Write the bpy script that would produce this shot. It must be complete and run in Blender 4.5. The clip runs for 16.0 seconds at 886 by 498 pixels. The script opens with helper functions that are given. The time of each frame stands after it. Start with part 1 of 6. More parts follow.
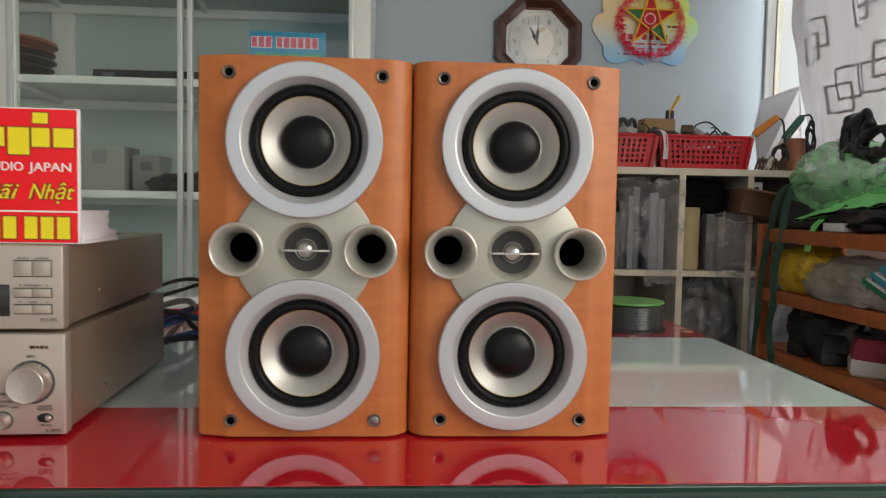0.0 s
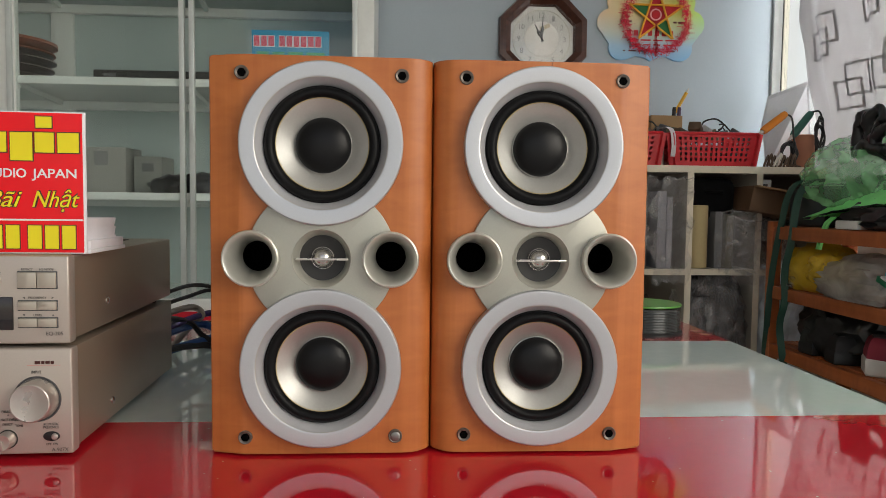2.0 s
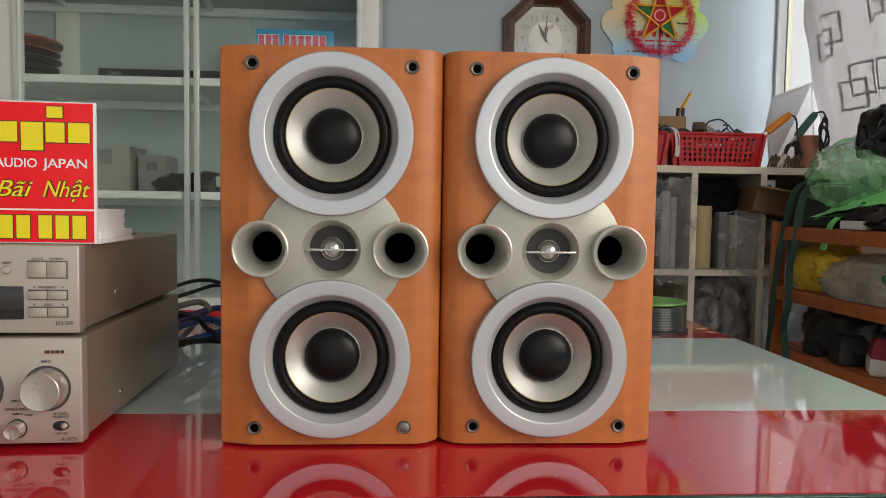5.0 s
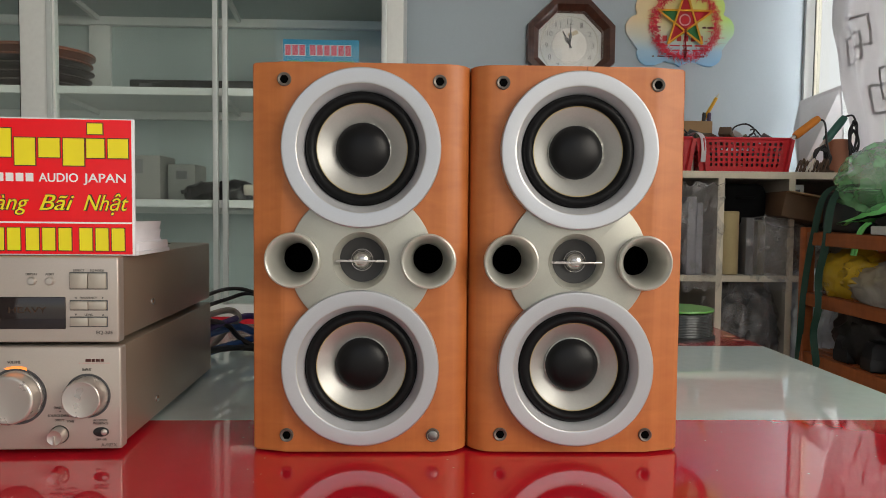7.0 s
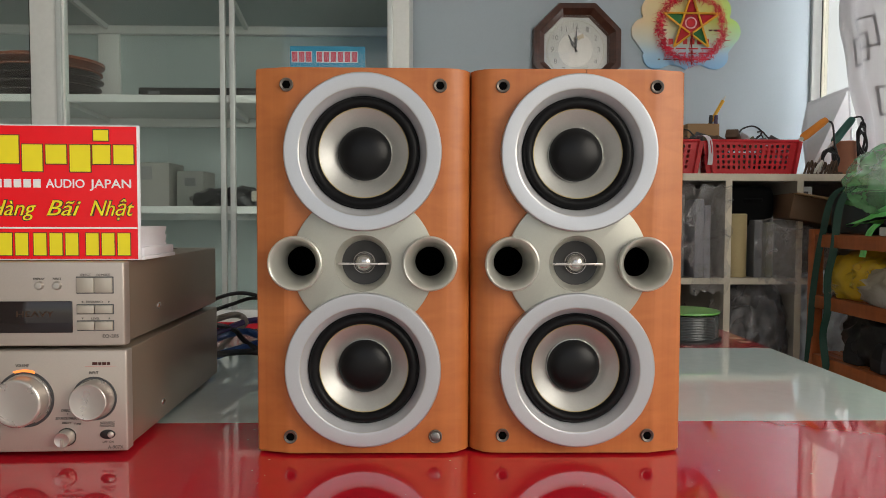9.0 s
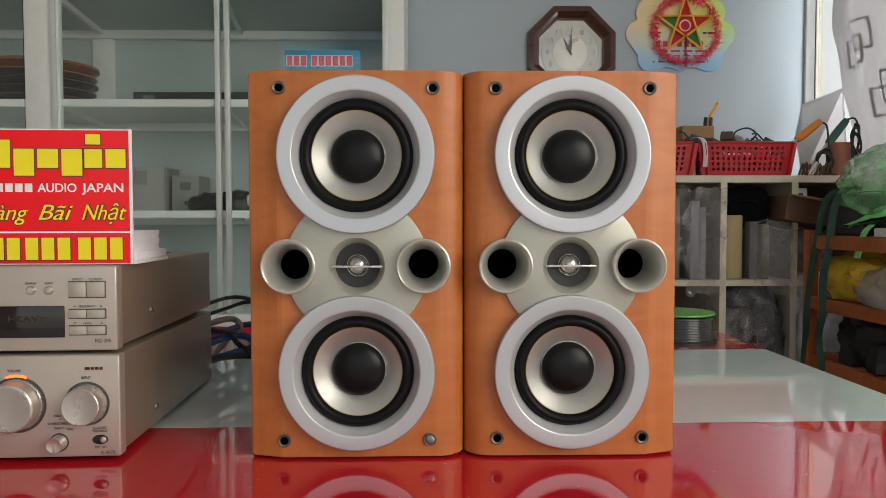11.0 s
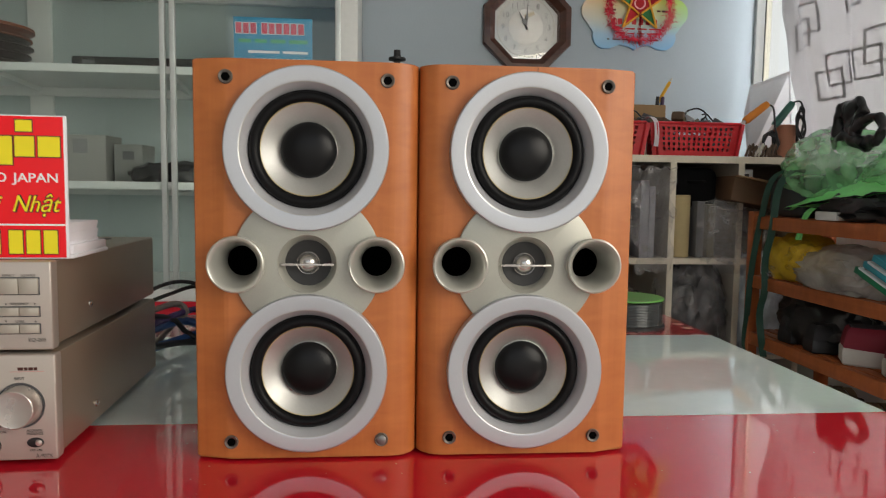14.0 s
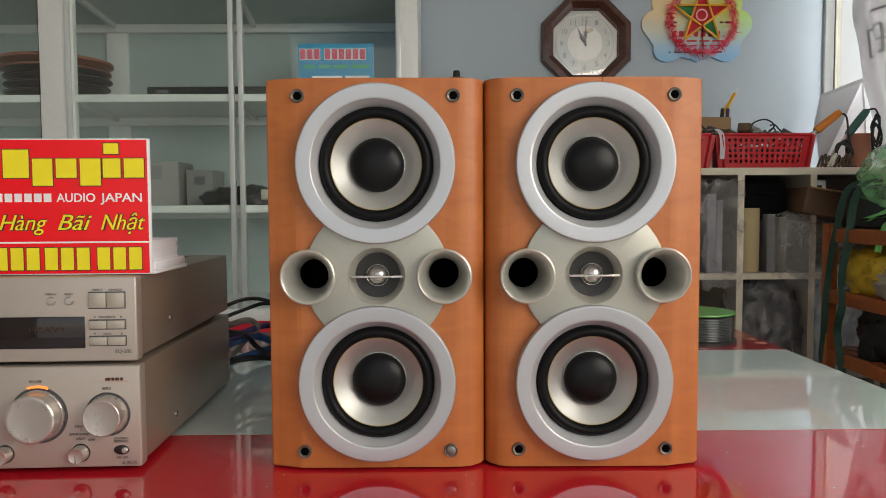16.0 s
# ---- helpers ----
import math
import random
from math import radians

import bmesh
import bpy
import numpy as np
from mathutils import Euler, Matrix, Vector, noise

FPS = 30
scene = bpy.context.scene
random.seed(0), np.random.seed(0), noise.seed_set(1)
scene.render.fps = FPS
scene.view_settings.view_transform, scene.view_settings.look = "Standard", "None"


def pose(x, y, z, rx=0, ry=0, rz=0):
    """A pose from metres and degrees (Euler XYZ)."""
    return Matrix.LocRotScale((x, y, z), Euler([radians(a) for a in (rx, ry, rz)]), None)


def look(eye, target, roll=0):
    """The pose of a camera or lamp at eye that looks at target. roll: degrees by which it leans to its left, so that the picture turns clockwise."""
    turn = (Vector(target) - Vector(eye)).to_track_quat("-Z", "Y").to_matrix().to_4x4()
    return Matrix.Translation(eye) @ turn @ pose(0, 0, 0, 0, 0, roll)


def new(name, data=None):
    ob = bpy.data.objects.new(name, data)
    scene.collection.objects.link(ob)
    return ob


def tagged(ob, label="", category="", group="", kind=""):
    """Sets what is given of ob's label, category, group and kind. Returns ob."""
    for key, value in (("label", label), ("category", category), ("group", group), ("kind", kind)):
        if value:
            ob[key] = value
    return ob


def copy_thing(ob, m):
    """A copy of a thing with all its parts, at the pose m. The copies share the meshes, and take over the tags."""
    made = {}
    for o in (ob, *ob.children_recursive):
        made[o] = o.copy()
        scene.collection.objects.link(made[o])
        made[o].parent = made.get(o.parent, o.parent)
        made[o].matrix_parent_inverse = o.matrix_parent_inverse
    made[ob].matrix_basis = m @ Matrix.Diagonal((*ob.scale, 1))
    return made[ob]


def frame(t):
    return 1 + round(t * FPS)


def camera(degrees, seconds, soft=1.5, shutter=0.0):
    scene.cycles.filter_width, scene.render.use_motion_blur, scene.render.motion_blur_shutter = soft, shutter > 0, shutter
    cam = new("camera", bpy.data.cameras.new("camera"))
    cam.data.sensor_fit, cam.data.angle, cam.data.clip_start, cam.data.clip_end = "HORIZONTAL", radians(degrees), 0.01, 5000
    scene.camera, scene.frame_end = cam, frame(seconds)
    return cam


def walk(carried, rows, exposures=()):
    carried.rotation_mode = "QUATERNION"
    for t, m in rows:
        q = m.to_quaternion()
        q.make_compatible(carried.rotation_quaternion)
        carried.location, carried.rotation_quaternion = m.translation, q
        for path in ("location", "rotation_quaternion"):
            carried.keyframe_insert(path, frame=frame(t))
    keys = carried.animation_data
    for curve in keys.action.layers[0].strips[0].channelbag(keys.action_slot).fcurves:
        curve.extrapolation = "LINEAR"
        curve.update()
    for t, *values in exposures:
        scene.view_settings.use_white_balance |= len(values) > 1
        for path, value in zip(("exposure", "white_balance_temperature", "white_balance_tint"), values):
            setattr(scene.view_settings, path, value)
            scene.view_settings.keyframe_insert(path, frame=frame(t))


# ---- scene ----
cam = camera(63.7, 16.0, soft=0.65, shutter=0.5)
PATH = [
    (0, (-0.012, -0.614, 0.952), (0.12, 1.378, 0.838), 1.1),
    (0.5, (-0.03, -0.621, 0.962), (0.062, 1.375, 0.873), 0.7),
    (1, (-0.037, -0.609, 0.961), (0.056, 1.387, 0.872), 0.5),
    (1.5, (-0.033, -0.598, 0.956), (0.077, 1.396, 0.848), 0.6),
    (2, (-0.029, -0.585, 0.958), (0.102, 1.407, 0.838), 0.7),
    (2.5, (-0.032, -0.581, 0.963), (0.104, 1.41, 0.839), 0.3),
    (3, (-0.034, -0.583, 0.969), (0.1, 1.409, 0.853), -0.1),
    (3.5, (-0.034, -0.581, 0.965), (0.104, 1.411, 0.851), 0.2),
    (4, (-0.032, -0.581, 0.957), (0.104, 1.411, 0.843), 0.7),
    (6.3, (-0.041, -0.591, 0.947), (0.047, 1.404, 0.833), 0.9),
    (6.5, (-0.04, -0.591, 0.954), (0.035, 1.404, 0.838), 0.9),
    (7, (-0.039, -0.595, 0.954), (0.02, 1.401, 0.854), 0.6),
    (7.5, (-0.032, -0.597, 0.952), (0.022, 1.4, 0.859), 0.4),
    (8, (-0.03, -0.599, 0.95), (0.019, 1.398, 0.855), 0.3),
    (8.5, (-0.033, -0.6, 0.952), (0.001, 1.398, 0.861), 0.2),
    (11, (-0.03, -0.599, 0.951), (0.013, 1.399, 0.875), -0.1),
    (11.4, (-0.031, -0.559, 1.015), (0.067, 1.426, 0.791), -0.5),
    (11.5, (-0.024, -0.526, 1.061), (0.071, 1.444, 0.725), -0.9),
    (11.7, (-0.022, -0.437, 1.121), (0.084, 1.485, 0.579), -1.3),
    (11.8, (-0.022, -0.407, 1.137), (0.091, 1.498, 0.538), -1.1),
    (12, (-0.025, -0.362, 1.149), (0.114, 1.523, 0.496), -1.5),
    (12.5, (-0.025, -0.388, 1.130), (0.175, 1.505, 0.516), -1.8),
    (13, (-0.02, -0.53, 1.029), (0.238, 1.422, 0.679), 0.7),
    (13.5, (-0.03, -0.584, 0.973), (0.201, 1.39, 0.749), 1.3),
    (14, (-0.031, -0.585, 0.975), (0.146, 1.4, 0.812), 0.8),
    (14.5, (-0.032, -0.598, 0.979), (0.078, 1.396, 0.863), 0.6),
    (15, (-0.032, -0.599, 0.974), (0.026, 1.398, 0.874), 0.0),
    (15.5, (-0.031, -0.596, 0.972), (-0.003, 1.401, 0.868), -0.2),
    (16, (-0.037, -0.591, 0.968), (-0.028, 1.406, 0.861), -0.3),
]
walk(cam, [(t, look(eye, target, roll)) for t, eye, target, roll in PATH],
     exposures=[(0, 0.0), (11.0, 0.0), (11.5, 0.0), (12.0, 0.32), (12.5, 0.28), (13.0, 0.10), (13.5, 0.0), (16.0, 0.0)])

# ---------------- world, light, exposure ----------------
world = bpy.data.worlds.new("sky")
scene.world = world
world.use_nodes = True
_wn = world.node_tree
_sky = _wn.nodes.new("ShaderNodeTexSky")
_sky.sky_type, _sky.sun_disc = "NISHITA", False
_sky.sun_elevation, _sky.sun_rotation = radians(40), radians(120)
_wn.links.new(_sky.outputs[0], _wn.nodes["Background"].inputs[0])
_wn.nodes["Background"].inputs[1].default_value = 0.08


def area(name, eye, target, sx, sy, watts, colour):
    d = bpy.data.lights.new(name, "AREA")
    d.shape, d.size, d.size_y, d.energy, d.color = "RECTANGLE", sx, sy, watts, colour
    ob = new(name, d)
    ob.matrix_world = look(eye, target)
    return ob


# daylight through the open shop front, and through the window beside the shelf
area("shopfront_daylight", (0.05, -2.85, 1.30), (0.05, 0.0, 1.30), 3.0, 2.5, 15, (1.0, 0.95, 0.88))
area("window_daylight", (1.60, 1.27, 1.75), (0.0, 1.27, 1.75), 1.5, 1.4, 50, (0.98, 0.98, 0.97))
area("near_window_daylight", (1.60, -1.45, 1.64), (0.0, -0.1, 1.0), 1.5, 1.25, 35, (1.0, 0.92, 0.80))

# ---------------- materials ----------------


def mat(name, colour, rough=0.5, metal=0.0, vary=0.12, scale=8.0, bump=0.0, bscale=60.0, stretch=(1, 1, 1), spec=0.5, coat=0.0, alpha=1.0, trans=0.0, fine=0.06, coat_rough=0.05):
    """A procedural surface: base colour with broad stains and fine grain, varied gloss, light relief."""
    m = bpy.data.materials.new(name)
    m.use_nodes = True
    nt = m.node_tree
    n, l = nt.nodes, nt.links
    b = n["Principled BSDF"]
    co = n.new("ShaderNodeTexCoord")
    mp = n.new("ShaderNodeMapping")
    mp.inputs["Scale"].default_value = stretch
    l.new(co.outputs["Object"], mp.inputs[0])
    big = n.new("ShaderNodeTexNoise")
    big.inputs["Scale"].default_value, big.inputs["Detail"].default_value = scale, 4
    small = n.new("ShaderNodeTexNoise")
    small.inputs["Scale"].default_value, small.inputs["Detail"].default_value = bscale, 6
    l.new(mp.outputs[0], big.inputs[0])
    l.new(mp.outputs[0], small.inputs[0])
    info = n.new("ShaderNodeObjectInfo")
    # value = 1 + vary*(big-.5)*2 + fine*(small-.5)*2 + a little per object
    def math_(op, a, c):
        k = n.new("ShaderNodeMath")
        k.operation = op
        for i, v in enumerate((a, c)):
            if isinstance(v, (int, float)):
                k.inputs[i].default_value = v
            else:
                l.new(v, k.inputs[i])
        return k.outputs[0]
    v = math_("ADD", math_("MULTIPLY", math_("SUBTRACT", big.outputs[0], 0.5), vary * 2), 1.0)
    v = math_("ADD", v, math_("MULTIPLY", math_("SUBTRACT", small.outputs[0], 0.5), fine * 2))
    v = math_("ADD", v, math_("MULTIPLY", math_("SUBTRACT", info.outputs["Random"], 0.5), vary * 0.4))
    mul = n.new("ShaderNodeVectorMath")
    mul.operation = "SCALE"
    mul.inputs[0].default_value = colour[:3]
    l.new(v, mul.inputs["Scale"])
    l.new(mul.outputs[0], b.inputs["Base Color"])
    r = math_("ADD", math_("MULTIPLY", math_("SUBTRACT", big.outputs[0], 0.5), rough * 0.35), rough)
    l.new(r, b.inputs["Roughness"])
    b.inputs["Metallic"].default_value = metal
    b.inputs["Specular IOR Level"].default_value = spec
    b.inputs["Coat Weight"].default_value = coat
    b.inputs["Coat Roughness"].default_value = coat_rough
    b.inputs["Alpha"].default_value = alpha
    b.inputs["Transmission Weight"].default_value = trans
    if bump:
        bp = n.new("ShaderNodeBump")
        bp.inputs["Strength"].default_value, bp.inputs["Distance"].default_value = bump, 0.002
        l.new(small.outputs[0], bp.inputs["Height"])
        l.new(bp.outputs[0], b.inputs["Normal"])
    return m


def wood_mat(name, dark, light, rough=0.4, scale=1.0, coat=0.0, axis="Z"):
    """Fine straight grain along one axis, with soft cross figure."""
    m = bpy.data.materials.new(name)
    m.use_nodes = True
    nt = m.node_tree
    n, l = nt.nodes, nt.links
    b = n["Principled BSDF"]
    co = n.new("ShaderNodeTexCoord")
    mp = n.new("ShaderNodeMapping")
    s = {"Z": (120, 120, 3.0), "Y": (120, 3.0, 120), "X": (3.0, 120, 120)}[axis]
    mp.inputs["Scale"].default_value = [k * scale for k in s]
    l.new(co.outputs["Object"], mp.inputs[0])
    grain = n.new("ShaderNodeTexNoise")
    grain.inputs["Scale"].default_value, grain.inputs["Detail"].default_value, grain.inputs["Distortion"].default_value = 1.0, 6, 0.6
    l.new(mp.outputs[0], grain.inputs[0])
    fig = n.new("ShaderNodeTexNoise")
    fig.inputs["Scale"].default_value, fig.inputs["Detail"].default_value, fig.inputs["Distortion"].default_value = 1.0, 3, 0.7
    mp2 = n.new("ShaderNodeMapping")
    mp2.inputs["Scale"].default_value = [k * scale for k in {"Z": (30, 30, 85), "Y": (30, 85, 30), "X": (85, 30, 30)}[axis]]
    l.new(co.outputs["Object"], mp2.inputs[0])
    l.new(mp2.outputs[0], fig.inputs[0])
    mix = n.new("ShaderNodeMath")
    mix.operation = "MULTIPLY_ADD"
    mix.inputs[1].default_value = 0.55
    l.new(fig.outputs[0], mix.inputs[0])
    half = n.new("ShaderNodeMath")
    half.operation = "MULTIPLY"
    half.inputs[1].default_value = 0.45
    l.new(grain.outputs[0], half.inputs[0])
    l.new(half.outputs[0], mix.inputs[2])
    ramp = n.new("ShaderNodeValToRGB")
    ramp.color_ramp.elements[0].position, ramp.color_ramp.elements[1].position = 0.3, 0.7
    ramp.color_ramp.elements[0].color, ramp.color_ramp.elements[1].color = (*dark, 1), (*light, 1)
    l.new(mix.outputs[0], ramp.inputs[0])
    l.new(ramp.outputs[0], b.inputs["Base Color"])
    b.inputs["Roughness"].default_value = rough
    b.inputs["Coat Weight"].default_value = coat
    bp = n.new("ShaderNodeBump")
    bp.inputs["Strength"].default_value, bp.inputs["Distance"].default_value = 0.12, 0.001
    l.new(grain.outputs[0], bp.inputs["Height"])
    l.new(bp.outputs[0], b.inputs["Normal"])
    return m


def film_mat(name, colour, opacity=0.45, rough=0.25, wisp=False, creased=False):
    """Thin translucent plastic: part clear, part coloured gloss."""
    m = bpy.data.materials.new(name)
    m.use_nodes = True
    nt = m.node_tree
    n, l = nt.nodes, nt.links
    b = n["Principled BSDF"]
    b.inputs["Base Color"].default_value = (*colour, 1)
    b.inputs["Roughness"].default_value = rough
    b.inputs["Specular IOR Level"].default_value = 0.7
    co = n.new("ShaderNodeTexCoord")
    no = n.new("ShaderNodeTexNoise")
    no.inputs["Scale"].default_value, no.inputs["Detail"].default_value = 18, 5
    l.new(co.outputs["Object"], no.inputs[0])
    rp = n.new("ShaderNodeMapRange")
    rp.inputs["From Min"].default_value, rp.inputs["From Max"].default_value = 0.3, 0.7
    rp.inputs["To Min"].default_value, rp.inputs["To Max"].default_value = max(0.05, opacity - 0.25), min(1.0, opacity + 0.25)
    if wisp:  # creased film: clear between milky creases
        no.inputs["Scale"].default_value, no.inputs["Distortion"].default_value = 11, 2.2
        rp.inputs["From Min"].default_value, rp.inputs["From Max"].default_value = 0.46, 0.68
        rp.inputs["To Min"].default_value, rp.inputs["To Max"].default_value = 0.16, opacity
    if creased:  # long drawn folds
        no.inputs["Scale"].default_value, no.inputs["Detail"].default_value, no.inputs["Distortion"].default_value = 9, 3, 1.2
    l.new(no.outputs[0], rp.inputs[0])
    l.new(rp.outputs[0], b.inputs["Alpha"])
    bp = n.new("ShaderNodeBump")
    bp.inputs["Strength"].default_value, bp.inputs["Distance"].default_value = 0.5, 0.004
    l.new(no.outputs[0], bp.inputs["Height"])
    l.new(bp.outputs[0], b.inputs["Normal"])
    return m


def glass_mat(name, tint=(0.9, 0.97, 0.95)):
    m = bpy.data.materials.new(name)
    m.use_nodes = True
    b = m.node_tree.nodes["Principled BSDF"]
    b.inputs["Base Color"].default_value = (*tint, 1)
    b.inputs["Roughness"].default_value = 0.0
    b.inputs["Transmission Weight"].default_value = 1.0
    b.inputs["IOR"].default_value = 1.45
    return m


def glow_mat(name, colour, strength, base=1.0):
    m = bpy.data.materials.new(name)
    m.use_nodes = True
    b = m.node_tree.nodes["Principled BSDF"]
    b.inputs["Base Color"].default_value = (*[c * base for c in colour], 1)
    b.inputs["Emission Color"].default_value = (*colour, 1)
    b.inputs["Emission Strength"].default_value = strength
    return m


CHERRY = wood_mat("cherry_veneer", (0.400, 0.114, 0.025), (0.52, 0.168, 0.041), 0.44)
CHERRY_TOP = wood_mat("cherry_foil_top", (0.33, 0.105, 0.034), (0.44, 0.150, 0.050), 0.40, axis="Y")
RACKWOOD = wood_mat("reddish_rack_wood", (0.30, 0.078, 0.022), (0.50, 0.140, 0.040), 0.45, 0.4, axis="Y")
RACKPOST = wood_mat("reddish_post_wood", (0.30, 0.078, 0.022), (0.50, 0.140, 0.040), 0.45, 0.4)
CLOCKWOOD = wood_mat("dark_clock_wood", (0.045, 0.013, 0.008), (0.10, 0.032, 0.018), 0.3, 0.7, coat=0.4)
SILVER = mat("silver_painted_ring", (0.50, 0.51, 0.535), 0.33, 0.60, 0.03, 30, 0.02, 900)
PLATE = mat("champagne_grey_plate", (0.40, 0.395, 0.345), 0.38, 0.40, 0.03, 30, 0.03, 900)
PORT = mat("satin_port_paint", (0.54, 0.535, 0.48), 0.30, 0.50, 0.03, 30)
RINGIN = mat("ring_inner_slope", (0.52, 0.52, 0.54), 0.38, 0.30, 0.03, 30)
RUBBER = mat("black_rubber_surround", (0.006, 0.006, 0.0065), 0.42, 0, 0.1, 40, 0.05, 400, spec=0.14)
CONE = mat("silver_metal_cone", (0.56, 0.555, 0.53), 0.47, 0.80, 0.04, 30, 0.02, 500)
CAP = mat("black_dust_cap", (0.005, 0.005, 0.0055), 0.35, 0, 0.08, 60, 0.06, 900, spec=0.22)
EDGE = mat("yellowed_glue_edge", (0.50, 0.40, 0.20), 0.5)
# near-black colour that carries the darkness inside ports and sockets
HOLESHADE = mat("dark_hollow", (0.003, 0.003, 0.003), 0.9, spec=0.0)
BLACK = mat("black_plastic", (0.012, 0.012, 0.013), 0.45)
DARKGREY = mat("dark_grey_plastic", (0.07, 0.07, 0.075), 0.5)
TWEET = mat("tweeter_grey_disc", (0.030, 0.029, 0.028), 0.42, 0.0, spec=0.3)
DOME = mat("metal_dome", (0.55, 0.53, 0.50), 0.22, 0.9)
SOCKET = mat("pewter_socket", (0.16, 0.14, 0.12), 0.4, 0.6)
CHAMP = mat("champagne_aluminium", (0.48, 0.42, 0.37), 0.36, 0.45, 0.02, 20, 0.02, 700, (1, 1, 1))
CHAMP_BTN = mat("champagne_button", (0.50, 0.45, 0.38), 0.34, 0.45, 0.02, 30)
COVER = mat("taupe_metal_cover", (0.39, 0.325, 0.255), 0.33, 0.6, 0.03, 20, 0.03, 900)
KNOB = mat("brushed_knob", (0.56, 0.52, 0.48), 0.28, 0.7, 0.03, 40)
PRINT = mat("grey_print", (0.14, 0.125, 0.115), 0.6)
REDTOP = mat("red_film_under_glass", (0.60, 0.012, 0.026), 0.045, 0, 0.05, 5, 0, 60, spec=1.0, coat=0.45, coat_rough=0.035)
WHITETOP = mat("white_film_under_glass", (0.66, 0.78, 0.775), 0.045, 0, 0.04, 4, 0, 60, spec=0.9, coat=0.45, coat_rough=0.035)


def add_dust(m, speck, amount, scale):
    """Scattered pale dust specks over a surface."""
    n, l = m.node_tree.nodes, m.node_tree.links
    b = n["Principled BSDF"]
    src = b.inputs["Base Color"].links[0].from_socket
    co = n.new("ShaderNodeTexCoord")
    vo = n.new("ShaderNodeTexVoronoi")
    vo.inputs["Scale"].default_value = scale
    l.new(co.outputs["Object"], vo.inputs[0])
    no = n.new("ShaderNodeTexNoise")
    no.inputs["Scale"].default_value = 9
    l.new(co.outputs["Object"], no.inputs[0])
    lim = n.new("ShaderNodeMath")
    lim.operation = "MULTIPLY"
    lim.inputs[1].default_value = amount
    l.new(no.outputs[0], lim.inputs[0])
    less = n.new("ShaderNodeMath")
    less.operation = "LESS_THAN"
    l.new(vo.outputs["Distance"], less.inputs[0])
    l.new(lim.outputs[0], less.inputs[1])
    mx = n.new("ShaderNodeMix")
    mx.data_type = "RGBA"
    l.new(less.outputs[0], mx.inputs[0])
    l.new(src, mx.inputs[6])
    mx.inputs[7].default_value = (*speck, 1)
    l.new(mx.outputs[2], b.inputs["Base Color"])


add_dust(REDTOP, (0.55, 0.22, 0.22), 0.085, 55)
add_dust(WHITETOP, (0.62, 0.66, 0.62), 0.085, 45)
GREENGLASS = mat("green_glass_edge", (0.008, 0.032, 0.024), 0.08, 0, 0.1, 20)
WHITEBOARD = mat("white_counter_board", (0.75, 0.75, 0.73), 0.5, 0, 0.04, 4)
WALLBLUE = mat("pale_blue_wall_paint", (0.455, 0.53, 0.59), 0.7, 0, 0.07, 2.0, 0.15, 140, fine=0.03)
WALLWHITE = mat("white_wall_paint", (0.72, 0.72, 0.70), 0.75, 0, 0.06, 2.0, 0.15, 140)
CEIL = mat("ceiling_paint", (0.78, 0.78, 0.76), 0.8, 0, 0.04, 2)
TILE = mat("pale_floor_tile", (0.60, 0.57, 0.56), 0.25, 0, 0.08, 6)
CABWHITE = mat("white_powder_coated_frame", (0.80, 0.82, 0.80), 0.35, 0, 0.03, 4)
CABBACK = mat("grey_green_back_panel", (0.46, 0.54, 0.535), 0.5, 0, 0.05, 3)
# cream boards darkened in colour for the shade inside the pigeonholes
SHELFSHADE = mat("cream_melamine_board", (0.43, 0.39, 0.33), 0.45, 0, 0.06, 6, 0.04, 80)
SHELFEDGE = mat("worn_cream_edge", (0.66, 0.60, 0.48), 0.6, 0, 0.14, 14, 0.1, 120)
GLASS = glass_mat("cabinet_glass", (0.86, 0.93, 0.92))
CLEAR = glass_mat("clear_glass", (0.97, 0.98, 0.98))
RED = mat("red_plastic", (0.55, 0.015, 0.025), 0.35, 0, 0.05, 10)
REDPAINT = mat("red_stripe_paint", (0.58, 0.012, 0.03), 0.35, 0, 0.04, 5)
TEAL = mat("turquoise_plastic", (0.05, 0.48, 0.40), 0.35, 0, 0.05, 10)
WHITEPL = mat("white_plastic", (0.75, 0.75, 0.73), 0.35, 0, 0.03, 10)
CREAM = mat("cream_plastic", (0.62, 0.59, 0.50), 0.4, 0, 0.05, 10)
PAPER = mat("white_card", (0.80, 0.80, 0.84), 0.6, 0, 0.02, 10)
SIGNRED = mat("red_printed_acrylic", (0.90, 0.006, 0.014), 0.25, 0, 0.01, 5, spec=0.4)
YELLOW = mat("yellow_print", (0.90, 0.76, 0.012), 0.4, 0, 0.02, 5)
SIGNWHITE = mat("white_print", (0.85, 0.82, 0.82), 0.4, 0, 0.02, 5)
DARKPRINT = mat("dark_outline_print", (0.07, 0.015, 0.01), 0.5)

# ---------------- mesh helpers ----------------


def box(bm, x0, x1, y0, y1, z0, z1, bevel=0.0, seg=2):
    """A box between two corners, optionally with rounded edges."""
    g = bmesh.ops.create_cube(bm, size=1, matrix=Matrix.Translation(((x0 + x1) / 2, (y0 + y1) / 2, (z0 + z1) / 2)) @ Matrix.Diagonal((abs(x1 - x0), abs(y1 - y0), abs(z1 - z0), 1)))
    if bevel > 0:
        es = list({e for v in g["verts"] for e in v.link_edges})
        bmesh.ops.bevel(bm, geom=es, offset=bevel, segments=seg, affect="EDGES", profile=0.5)
    return bm


